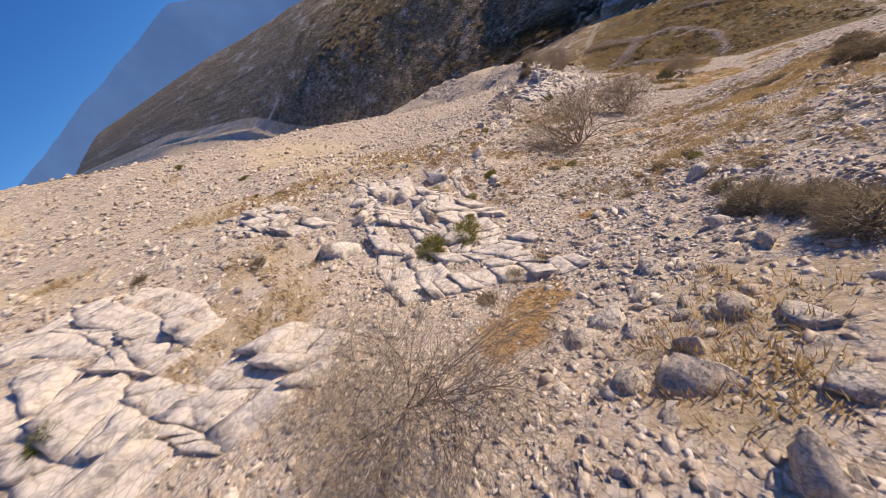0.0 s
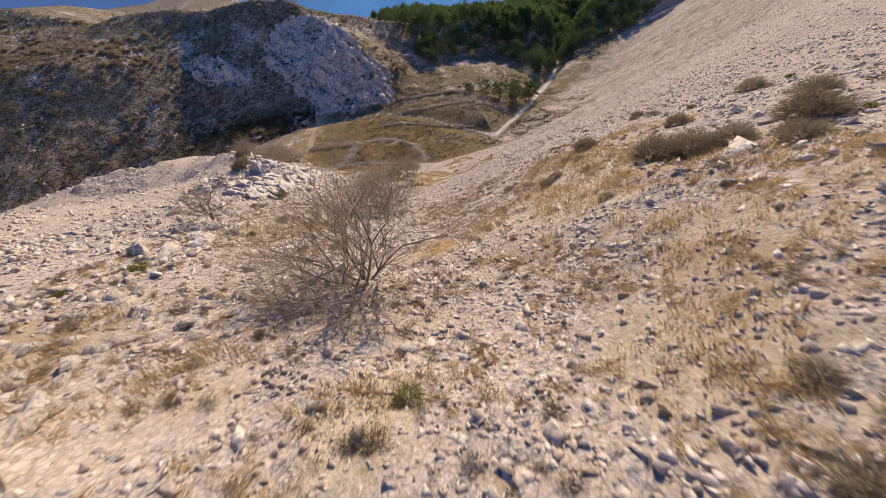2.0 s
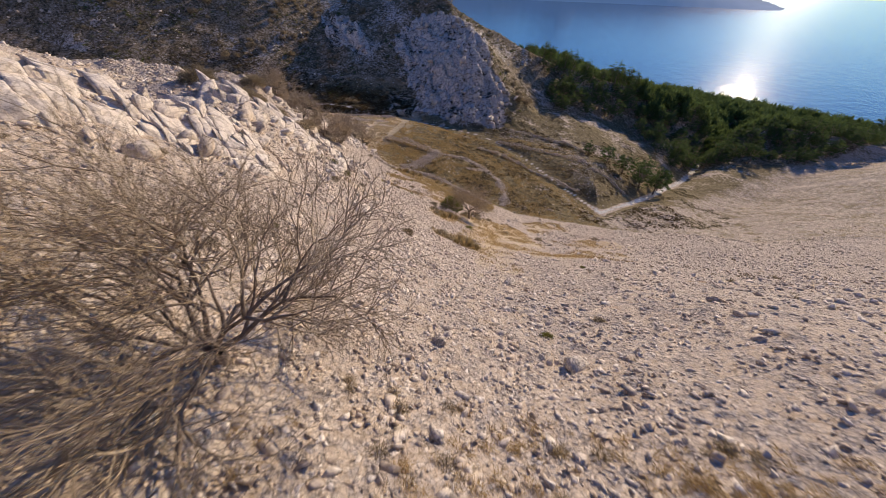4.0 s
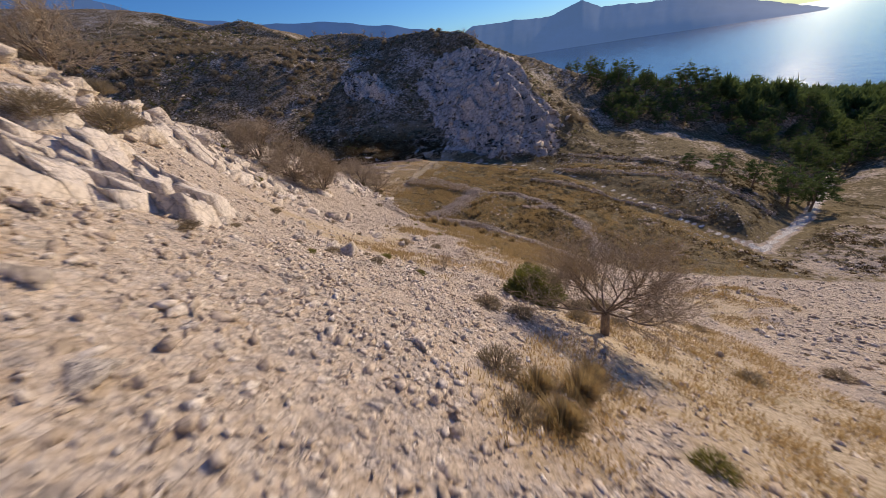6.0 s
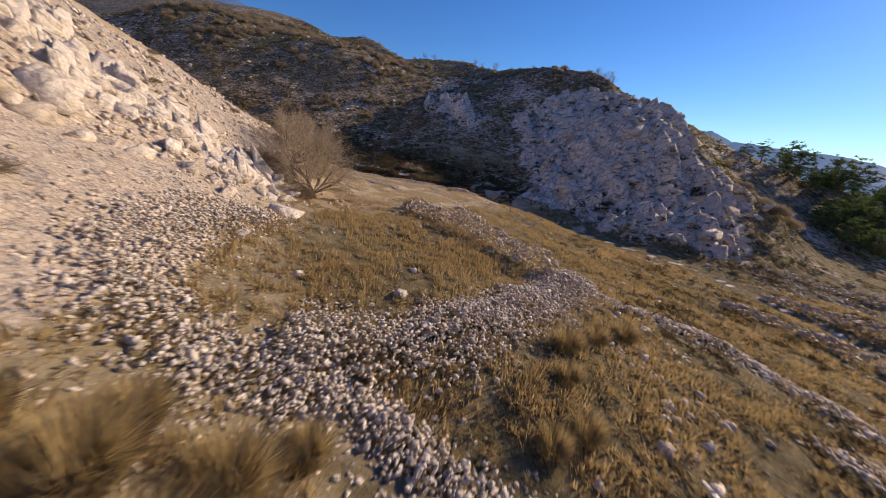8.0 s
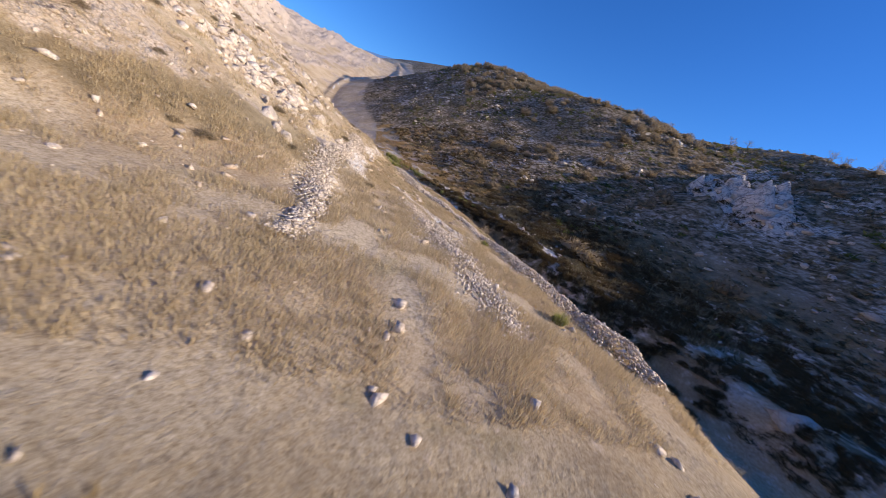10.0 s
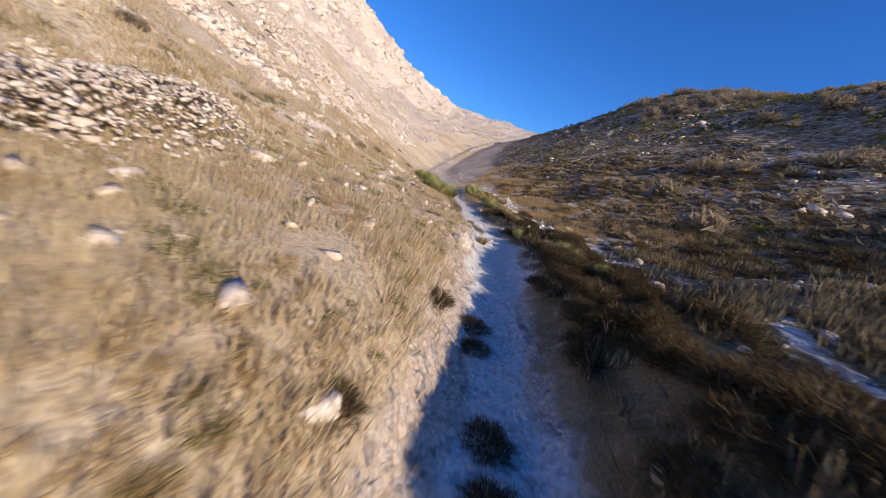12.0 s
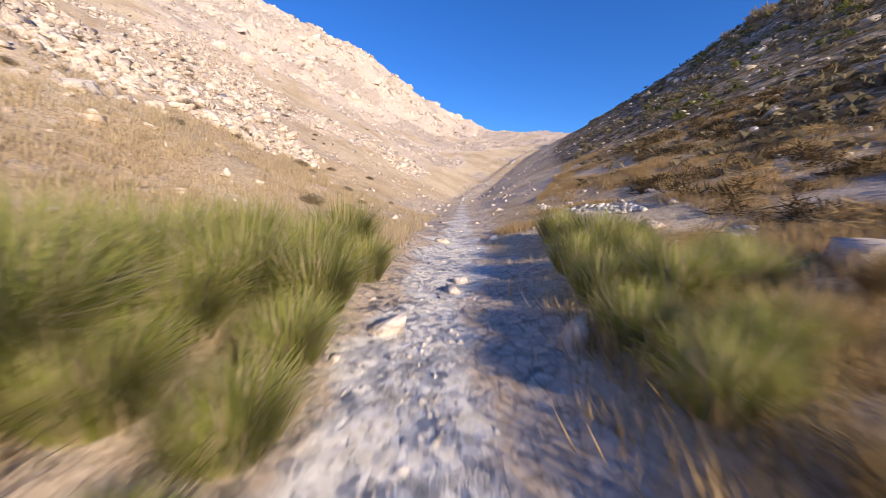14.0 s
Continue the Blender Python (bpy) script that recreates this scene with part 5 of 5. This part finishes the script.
for x, y, r in ((-45.7, 171.8, .34), (-45.2, 171.5, .24), (-46.1, 171.5, .2), (-46.9, 171.2, .2), (-46.6, 171.5, .16), (-45.0, 171.9, .2), (-44.6, 171.4, .22), (-44.2, 171.9, .2), (-44.9, 172.2, .18), (-46.3, 172.3, .3), (-45.5, 172.2, .18), (-47.4, 171.4, .24), (-47.0, 170.8, .18), (-48.2, 170.9, .2), (-48.6, 170.5, .2), (-47.8, 170.5, .16), (-43.6, 172.0, .16), (-43.9, 172.4, .2), (-46.0, 171.1, .14), (-45.9, 172.0, .15)):
    boulder(x, y, 0.75 * r, "white water-worn boulder in a side channel", "stream boulders")
for x, y, r in ((-49.0, 167.7, .38), (-48.3, 168.1, .36), (-50.2, 167.9, .4), (-51.0, 168.8, .45), (-49.4, 168.8, .4)):
    plant(TUSSOCK, x, y, r, USED)


# ---------------------------------------------------------------- bare trees
def bare_tree(rng, tall, forks, depth, kids, bole, wide, thin=1.0):
    """Trunk and limb rods, and twig rods, of a leafless tree."""
    limbs, twigs = [], []

    def grow(p, d, length, r, level):
        n = 3 if level < 3 else 2
        marks = []
        for k in range(n):
            d = (d + Vector(rng.normal(scale=0.17, size=3)) + Vector((0, 0, 0.05))).normalized()
            q = p + d * (length / n)
            (limbs if level < 2 else twigs).append((tuple(p), tuple(q), r * (1 - 0.2 * k), r * (1 - 0.2 * (k + 1))))
            marks.append((q.copy(), d.copy()))
            p = q
        if level >= depth:
            return
        for k in range(kids[level]):
            q, e = marks[-1] if k == 0 else marks[int(rng.integers(len(marks)))]
            side = e.orthogonal().normalized()
            side.rotate(Matrix.Rotation(rng.uniform(0, 2 * math.pi), 3, e))
            out = rng.uniform(0.3, 0.85)
            grow(q, (e * math.cos(out) + side * math.sin(out)).normalized(), length * rng.uniform(0.6, 0.85), r * 0.6, level + 1)

    top = Vector((0, 0, -0.15))
    if bole:
        q = Vector((rng.normal() * 0.06, rng.normal() * 0.06, bole)) * tall
        limbs.append((tuple(top), tuple(q), tall * 0.036, tall * 0.03))
        top = q
    for k in range(forks):
        a = 2 * math.pi * k / forks + rng.normal() * 0.4
        tilt = wide * rng.uniform(0.2, 1.0)
        grow(top.copy(), Vector((math.cos(a) * math.sin(tilt), math.sin(a) * math.sin(tilt), math.cos(tilt))), tall * (1 - bole) * 0.34, tall * 0.013 * thin, 0)
    return limbs, twigs


def tree(name, label, x, y, tall, forks, bole=0.12, wide=1.15, depth=4, kids=(4, 4, 4, 3), group="", thin=1.0):
    ob = base(name, x, y, float(height(x, y)) - 0.05, label, "tree", group)
    limbs, twigs = bare_tree(RNG, tall, forks, depth, kids, bole, wide, thin)
    part("trunk", mesh_of("trunk", *tubes(limbs, 6), BARK), ob)
    part("crown", mesh_of("crown", *tubes(twigs, 3), TWIG), ob, "bare grey-brown twigs")
    return ob


tree("bare_shrub", "wide leafless thorn bush on a rocky slope", 39.3, 35.5, 2.0, 14, 0, 1.4, 5, (4, 4, 4, 3, 2), thin=0.45).scale = (2.2, 2.2, 1.0)
tree("bare_tree", "leafless many-stemmed tree on bright scree", 36.2, 53.4, 4.1, 9, 0, 1.2, 5, (4, 4, 4, 3, 2), thin=0.85).scale = (1.3, 1.3, 1.05)
tree("bare_tree", "rounded leafless tree standing in pale scree", 35.4, 67.4, 4.2, 9, 0.10, 1.3, 5, (4, 4, 4, 4, 3))
tree("bare_tree", "leafless round-crowned tree beside a green shrub", 37.0, 97.8, 4.3, 10, 0.22, 1.25, 5, (4, 4, 4, 4, 2), thin=0.75).scale = (1.12, 1.12, 1.08)
tree("bare_tree", "small leafless tree among cracked rocks", 27.7, 62.4, 2.6, 6, 0.15, 1.1, 4, (4, 4, 3, 3))
tree("bare_shrub", "thin leafless bush in dry grass", 29.8, 102.0, 1.5, 4, 0, 0.8, 3, (4, 4, 4))
tree("bare_shrub", "thin leafless bush beside a grass terrace", 30.0, 107.1, 1.2, 4, 0, 0.8, 3, (4, 4, 4))
tree("bare_tree", "leafless tree on a rocky spur", 6.3, 117.2, 5.6, 10, 0.08, 1.3, 5, (4, 4, 4, 4, 2), "trees on the spur")
tree("bare_tree", "leafless tree on a rocky spur", 9.2, 117.6, 5.6, 10, 0.08, 1.3, 5, (4, 4, 4, 4, 2), "trees on the spur")
tree("bare_tree", "leafless tree leaning over pale rock", 11.6, 118.6, 5.0, 10, 0.08, 1.3, 5, (4, 4, 4, 4, 2), "trees on the spur")
tree("bare_tree", "leafless bush-like tree on a pale crag", 14.4, 99.6, 4.2, 9, 0.05, 1.3, 4, (4, 4, 4, 4), "trees on the spur")
tree("bare_tree", "leafless tree at the corner of a walled field", 1.6, 143.6, 5.2, 10, 0.05, 1.3, 4, (4, 4, 4, 4), "trees by the field")
tree("bare_tree", "leafless tree at the corner of a walled field", 5.5, 142.6, 4.8, 10, 0.05, 1.3, 4, (4, 4, 4, 4), "trees by the field")
tree("bare_tree", "leafless tree at the corner of a walled field", -1.5, 146.5, 4.6, 10, 0.05, 1.3, 4, (4, 4, 4, 4), "trees by the field")
tree("bare_shrub", "leafless bush on the stream bank", -14.6, 171.6, 1.3, 5, 0, 1.1, 3, (4, 4, 4))

# trees on the hill's skyline and thickets on its slope
HILLTREE = [tree("bare_tree", "small leafless tree on the hill crest", 10 - 4 * k, 240 + k, 4.2, 6, 0.2, 1.1, 3, (3, 3, 4), "trees on the crest") for k in range(2)]
for k in range(16):
    x = RNG.uniform(-130, -34) if k > 1 else 8.0 + 3 * k
    y = float(np.interp(x, [-133, -51, 10], [294, 267, 241])) + RNG.normal() * 2
    s = RNG.uniform(0.5, 1.0)
    ob = copy_thing(HILLTREE[k % 2], Matrix.Translation((x, y, float(height(x, y)))) @ Euler((0, 0, k)).to_matrix().to_4x4())
    ob.scale = (s, s, s)


def clumps(name, label, spots, size, blades, leaf, flat=0.75, wide=0.075):
    """Distant scrub: many small domes of blades in one mesh."""
    shapes = [spiky(RNG, blades, 0.5, wide, flat) for _ in range(6)]
    pick = RNG.integers(6, size=len(spots))
    a = RNG.uniform(0, 6.3, len(spots))
    verts = []
    for k in range(6):
        sel = np.where(pick == k)[0]
        v = shapes[k][0]
        c, s = np.cos(a[sel])[:, None], np.sin(a[sel])[:, None]
        w = np.stack([c * v[:, 0] - s * v[:, 1], s * v[:, 0] + c * v[:, 1], np.repeat(v[None, :, 2], len(sel), 0)], -1)
        verts.append((w * size[sel][:, None, None] + spots[sel][:, None]).reshape(-1, 3))
    v = np.concatenate(verts)
    return tagged(new(name, mesh_of(name, v, np.arange(len(v)).reshape(-1, 3), leaf)), label, "scrub", kind="stuff")


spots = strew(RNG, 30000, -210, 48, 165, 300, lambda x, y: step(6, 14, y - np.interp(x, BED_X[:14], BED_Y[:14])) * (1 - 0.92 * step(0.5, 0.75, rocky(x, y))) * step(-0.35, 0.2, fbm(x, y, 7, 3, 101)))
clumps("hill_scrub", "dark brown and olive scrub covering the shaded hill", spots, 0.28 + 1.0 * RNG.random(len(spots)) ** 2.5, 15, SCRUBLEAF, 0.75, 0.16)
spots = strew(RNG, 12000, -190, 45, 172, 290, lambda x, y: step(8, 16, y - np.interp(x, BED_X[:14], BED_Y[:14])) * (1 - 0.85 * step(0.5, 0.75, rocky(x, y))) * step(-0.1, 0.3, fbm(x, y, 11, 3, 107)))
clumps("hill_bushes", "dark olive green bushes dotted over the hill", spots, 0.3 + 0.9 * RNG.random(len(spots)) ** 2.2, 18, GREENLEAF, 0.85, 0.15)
# real shrubs, whose dark leaf also stands for shade in the gullies
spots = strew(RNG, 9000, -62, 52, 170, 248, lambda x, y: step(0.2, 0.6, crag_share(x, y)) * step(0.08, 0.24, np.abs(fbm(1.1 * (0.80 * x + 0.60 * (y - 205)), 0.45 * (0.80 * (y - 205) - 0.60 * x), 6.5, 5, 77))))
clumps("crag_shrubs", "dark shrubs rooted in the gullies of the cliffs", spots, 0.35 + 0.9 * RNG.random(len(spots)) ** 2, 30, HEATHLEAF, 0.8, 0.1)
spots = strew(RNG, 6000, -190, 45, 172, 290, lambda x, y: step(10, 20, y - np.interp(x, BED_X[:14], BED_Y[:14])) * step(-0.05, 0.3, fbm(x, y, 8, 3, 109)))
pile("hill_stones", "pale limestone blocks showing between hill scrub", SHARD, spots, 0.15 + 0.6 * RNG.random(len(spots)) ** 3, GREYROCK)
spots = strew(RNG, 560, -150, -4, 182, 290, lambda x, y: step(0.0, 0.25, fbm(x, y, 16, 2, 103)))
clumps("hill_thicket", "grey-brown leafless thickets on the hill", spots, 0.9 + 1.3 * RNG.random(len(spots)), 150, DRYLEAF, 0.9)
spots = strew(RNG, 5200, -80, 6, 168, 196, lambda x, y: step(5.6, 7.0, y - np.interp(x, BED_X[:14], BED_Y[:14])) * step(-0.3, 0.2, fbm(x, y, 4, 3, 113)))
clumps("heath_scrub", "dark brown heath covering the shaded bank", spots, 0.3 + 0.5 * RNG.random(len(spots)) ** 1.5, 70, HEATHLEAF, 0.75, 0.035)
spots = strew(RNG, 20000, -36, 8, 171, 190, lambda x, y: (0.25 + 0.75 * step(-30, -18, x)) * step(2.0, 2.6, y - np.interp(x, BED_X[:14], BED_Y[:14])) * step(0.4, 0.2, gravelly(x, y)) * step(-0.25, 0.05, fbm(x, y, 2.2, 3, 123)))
clumps("heath_scrub", "reddish-brown and shade-darkened heath along the shaded stream", spots, 0.22 + 0.3 * RNG.random(len(spots)) ** 1.5, 56, HEATHLEAF, 0.8, 0.03)
spots = strew(RNG, 3000, -80, -38, 168, 190, lambda x, y: step(2.0, 3.0, bed_near(x, y)[0]) * step(0.5, 0.2, gravelly(x, y)) * step(-0.2, 0.2, fbm(x, y, 3, 3, 119)) * 0.8 * (y > np.interp(x, BED_X[:14], BED_Y[:14])))
clumps("bank_grass", "tan and reddish-brown grass on the sunlit bank", spots, 0.25 + 0.35 * RNG.random(len(spots)), 64, OCHRE, 0.8, 0.028)
spots = strew(RNG, 7000, -52, -12, 160, 174, lambda x, y: step(1.2, 1.8, bed_near(x, y)[0]) * step(0.4, 0.2, gravelly(x, y)) * step(0.5, -0.5, y - np.interp(x, BED_X[:14], BED_Y[:14])) * step(-0.15, 0.15, fbm(x, y, 1.6, 3, 125)))
clumps("bank_grass", "ochre and brown grass tufts on the sunlit bank", spots, 0.10 + 0.2 * RNG.random(len(spots)) ** 1.5, 70, OCHRE, 0.85, 0.02)
spots = strew(RNG, 2000, -52, -12, 160, 174, lambda x, y: step(1.1, 1.6, bed_near(x, y)[0]) * step(0.4, 0.2, gravelly(x, y)) * step(0.5, -0.5, y - np.interp(x, BED_X[:14], BED_Y[:14])) * step(-0.1, 0.2, fbm(x, y, 1.3, 3, 126)))
clumps("bank_weeds", "grey-green low weeds on the sunlit bank", spots, 0.12 + 0.2 * RNG.random(len(spots)), 90, OLIVELEAF, 0.7, 0.02)
spots = strew(RNG, 700, -155, -60, 190, 255, lambda x, y: step(-0.2, 0.15, fbm(x, y, 14, 2, 104)))
clumps("hill_thicket", "dense grey-brown leafless thickets along the hill's brow", spots, 1.2 + 1.5 * RNG.random(len(spots)), 190, DRYLEAF, 0.9, 0.05)
spots = strew(RNG, 9000, 6, 50, 112, 152, lambda x, y: step(0.35, 0.7, grassy(x, y)) * step(2.0, 4.0, bed_near(x, y)[0]) * step(-0.35, 0.25, fbm(x, y, 3, 2, 115)))
clumps("terrace_tussocks", "rounded golden brown grass tussocks on old terraces", spots, 0.16 + 0.26 * RNG.random(len(spots)) ** 1.5, 34, GOLD, 0.8, 0.06)
spots = strew(RNG, 6000, 6, 52, 112, 156, lambda x, y: step(0.35, 0.7, grassy(x, y)) * step(2.0, 4.0, bed_near(x, y)[0]) * step(-0.2, 0.3, fbm(x, y, 4, 2, 116)))
clumps("terrace_tussocks", "grey-brown old grass tussocks on the terraces", spots, 0.16 + 0.26 * RNG.random(len(spots)) ** 1.5, 30, SCRUBLEAF, 0.8, 0.06)
spots = strew(RNG, 9000, 26, 84, 122, 182, lambda x, y: step(1, -3, foot_above(x, y)) * step(2.0, 5, bed_near(x, y)[0]) * step(-0.1, 0.25, fbm(x, y, 4, 3, 117)))
clumps("terrace_scrub", "dark low shrubs along the old terrace edges", spots, 0.22 + 0.45 * RNG.random(len(spots)) ** 2, 28, HEATHLEAF, 0.75, 0.08)
spots = strew(RNG, 22000, 26, 84, 122, 182, lambda x, y: step(1, -3, foot_above(x, y)) * step(2.0, 5, bed_near(x, y)[0]) * step(0.05, 0.3, fbm(x, y, 7, 3, 118)))
pile("field_stones", "pale rubble spread over abandoned terraces", SHARD, spots, 0.06 + 0.2 * RNG.random(len(spots)) ** 3, WALLSTONE)
spots = strew(RNG, 11000, 20, 100, 128, 200, lambda x, y: step(0, -4, foot_above(x, y)) * step(1.5, 4, bed_near(x, y)[0]) * step(-0.1, 0.25, fbm(x, y, 5, 3, 105)) * step(24, 40, x + 0.8 * (y - 140)))
clumps("terrace_scrub", "brown scrub along old terraces", spots, 0.25 + 0.5 * RNG.random(len(spots)) ** 2, 26, SCRUBLEAF)
spots = strew(RNG, 12000, 27, 50, 44, 68, lambda x, y: np.maximum(np.maximum(step(38.6, 40.4, x + 0.2 * (y - 54)), 0.7 * step(55, 51, y)), step(34.5, 32.5, x) * step(54, 57, y)) * (1 - 0.8 * step(0.5, 0.8, rocky(x, y))) * step(-0.12, 0.18, fbm(x, y, 1.8, 3, 121)))
clumps("ochre_tussocks", "low ochre grass tussocks between pale stones", spots, 0.10 + 0.17 * RNG.random(len(spots)), 64, OCHRE, 0.7, 0.024)
spots = strew(RNG, 1200, 27, 52, 44, 68, lambda x, y: np.maximum(np.maximum(step(39.0, 41.0, x + 0.2 * (y - 54)), 0.8 * step(56, 52, y)), step(34.5, 32.5, x)) * step(-0.1, 0.2, fbm(x, y, 2.5, 3, 122)))
clumps("slope_scrub", "low grey-brown shrubs among ochre grass and stones", spots, 0.14 + 0.2 * RNG.random(len(spots)), 160, DRYLEAF, 0.65, 0.018)
spots = strew(RNG, 2600, 45, 170, 50, 165, lambda x, y: step(4, 12, foot_above(x, y)) * 0.8)
clumps("slope_scrub", "low grey-brown shrubs dotted over the far scree slope", spots, 0.18 + 0.35 * RNG.random(len(spots)) ** 2, 30, DRYLEAF, 0.6)
spots = strew(RNG, 1500, -200, -62, 30, 150, lambda x, y: step(4, 12, foot_above(x, y)) * 0.35)
clumps("slope_scrub", "brown shrubs dotted over the sunlit mountainside", spots, 0.25 + 0.6 * RNG.random(len(spots)) ** 2, 30, DRYLEAF, 0.6)


# ---------------------------------------------------------------- pines
def pine_parts(rng):
    limbs, verts = [], []
    p, d, r = Vector((0, 0, -0.2)), Vector((rng.normal() * 0.06, rng.normal() * 0.06, 1)).normalized(), 0.19
    for k in range(5):
        q = p + d * 1.1
        limbs.append((tuple(p), tuple(q), r, r * 0.8))
        r *= 0.8
        p = q
        d = (d + Vector((rng.normal() * 0.1, rng.normal() * 0.1, 0.1))).normalized()
    for _ in range(70):
        e = rng.normal(size=3)
        e /= np.linalg.norm(e)
        e = e * rng.uniform(0.55, 1.0) * (1 + 0.3 * math.sin(3 * e[0] + 5 * e[1] + 2 * e[2]))
        c = np.array((0, 0, 3.7)) + e * (2.3 - 0.35 * e[2], 2.3 - 0.35 * e[2], 2.5)
        if rng.random() < 0.25:
            limbs.append(((0, 0, max(1.2, c[2] - 1.2)), tuple(c), 0.05, 0.015))
        v, _ = spiky(rng, 22, 0.55, 0.105, 0.8, -0.2)
        verts.append(v * rng.uniform(0.5, 0.95) + c)
    return limbs, np.concatenate(verts)


PINES = []
for k in range(3):
    ob = base("pine_tree", 76 + 4 * k, 153 + 5 * k, 0, "dark green pine with a dense windswept crown", "pine tree", "pine wood")
    limbs, v = pine_parts(RNG)
    part("trunk", mesh_of("trunk", *tubes(limbs, 5), BARK), ob)
    part("crown", mesh_of("crown", v, np.arange(len(v)).reshape(-1, 3), PINE), ob)
    PINES.append(ob)
for k, (x, y, s) in enumerate(((80.5, 160.5, 1.45), (75.5, 163.5, 1.2), (86.0, 163.0, 1.5), (82.5, 167.0, 1.35), (72.0, 168.5, 1.0), (89.5, 169.0, 1.3), (66.5, 171.0, 0.8))):
    m = Matrix.Translation((x, y, float(height(x, y)) - 0.3)) @ Euler((0, 0, 1.3 * k)).to_matrix().to_4x4()
    ob = PINES[k] if k < 3 else copy_thing(PINES[k % 3], m)
    if k < 3:
        ob.matrix_basis = m
    ob.scale = (s, s, s * 0.9)
fx, fy = np.meshgrid(np.arange(43, 262, 4.8), np.arange(196, 345, 4.8))
fx, fy = (fx + RNG.uniform(-1.8, 1.8, fx.shape)).ravel(), (fy + RNG.uniform(-1.8, 1.8, fy.shape)).ravel()
ok = RNG.random(len(fx)) < forest(fx, fy) * 0.95
fx, fy = fx[ok], fy[ok]
inner = (fy - np.interp(fx, FOREST_X, FOREST_Y)) + 0.1 * fx
order = np.argsort(inner)
front, rest = order[:210], order[210:]
for k, i in enumerate(front):
    s = RNG.uniform(0.75, 1.3) * float(np.interp(fx[i], [42, 62], [0.55, 1.1]))
    ob = copy_thing(PINES[k % 3], Matrix.Translation((fx[i], fy[i], float(height(fx[i], fy[i])) - 0.3)) @ Euler((0, 0, RNG.random() * 6.3)).to_matrix().to_4x4())
    ob.scale = (s, s, s * RNG.uniform(0.8, 1.1))
spots = np.stack([fx[rest], fy[rest], height(fx[rest], fy[rest]) + 0.8], -1)
clumps("pine_wood", "dense dark green pine wood reaching down to the shore", spots, RNG.uniform(3.0, 4.8, len(spots)), 240, PINE, 1.45)
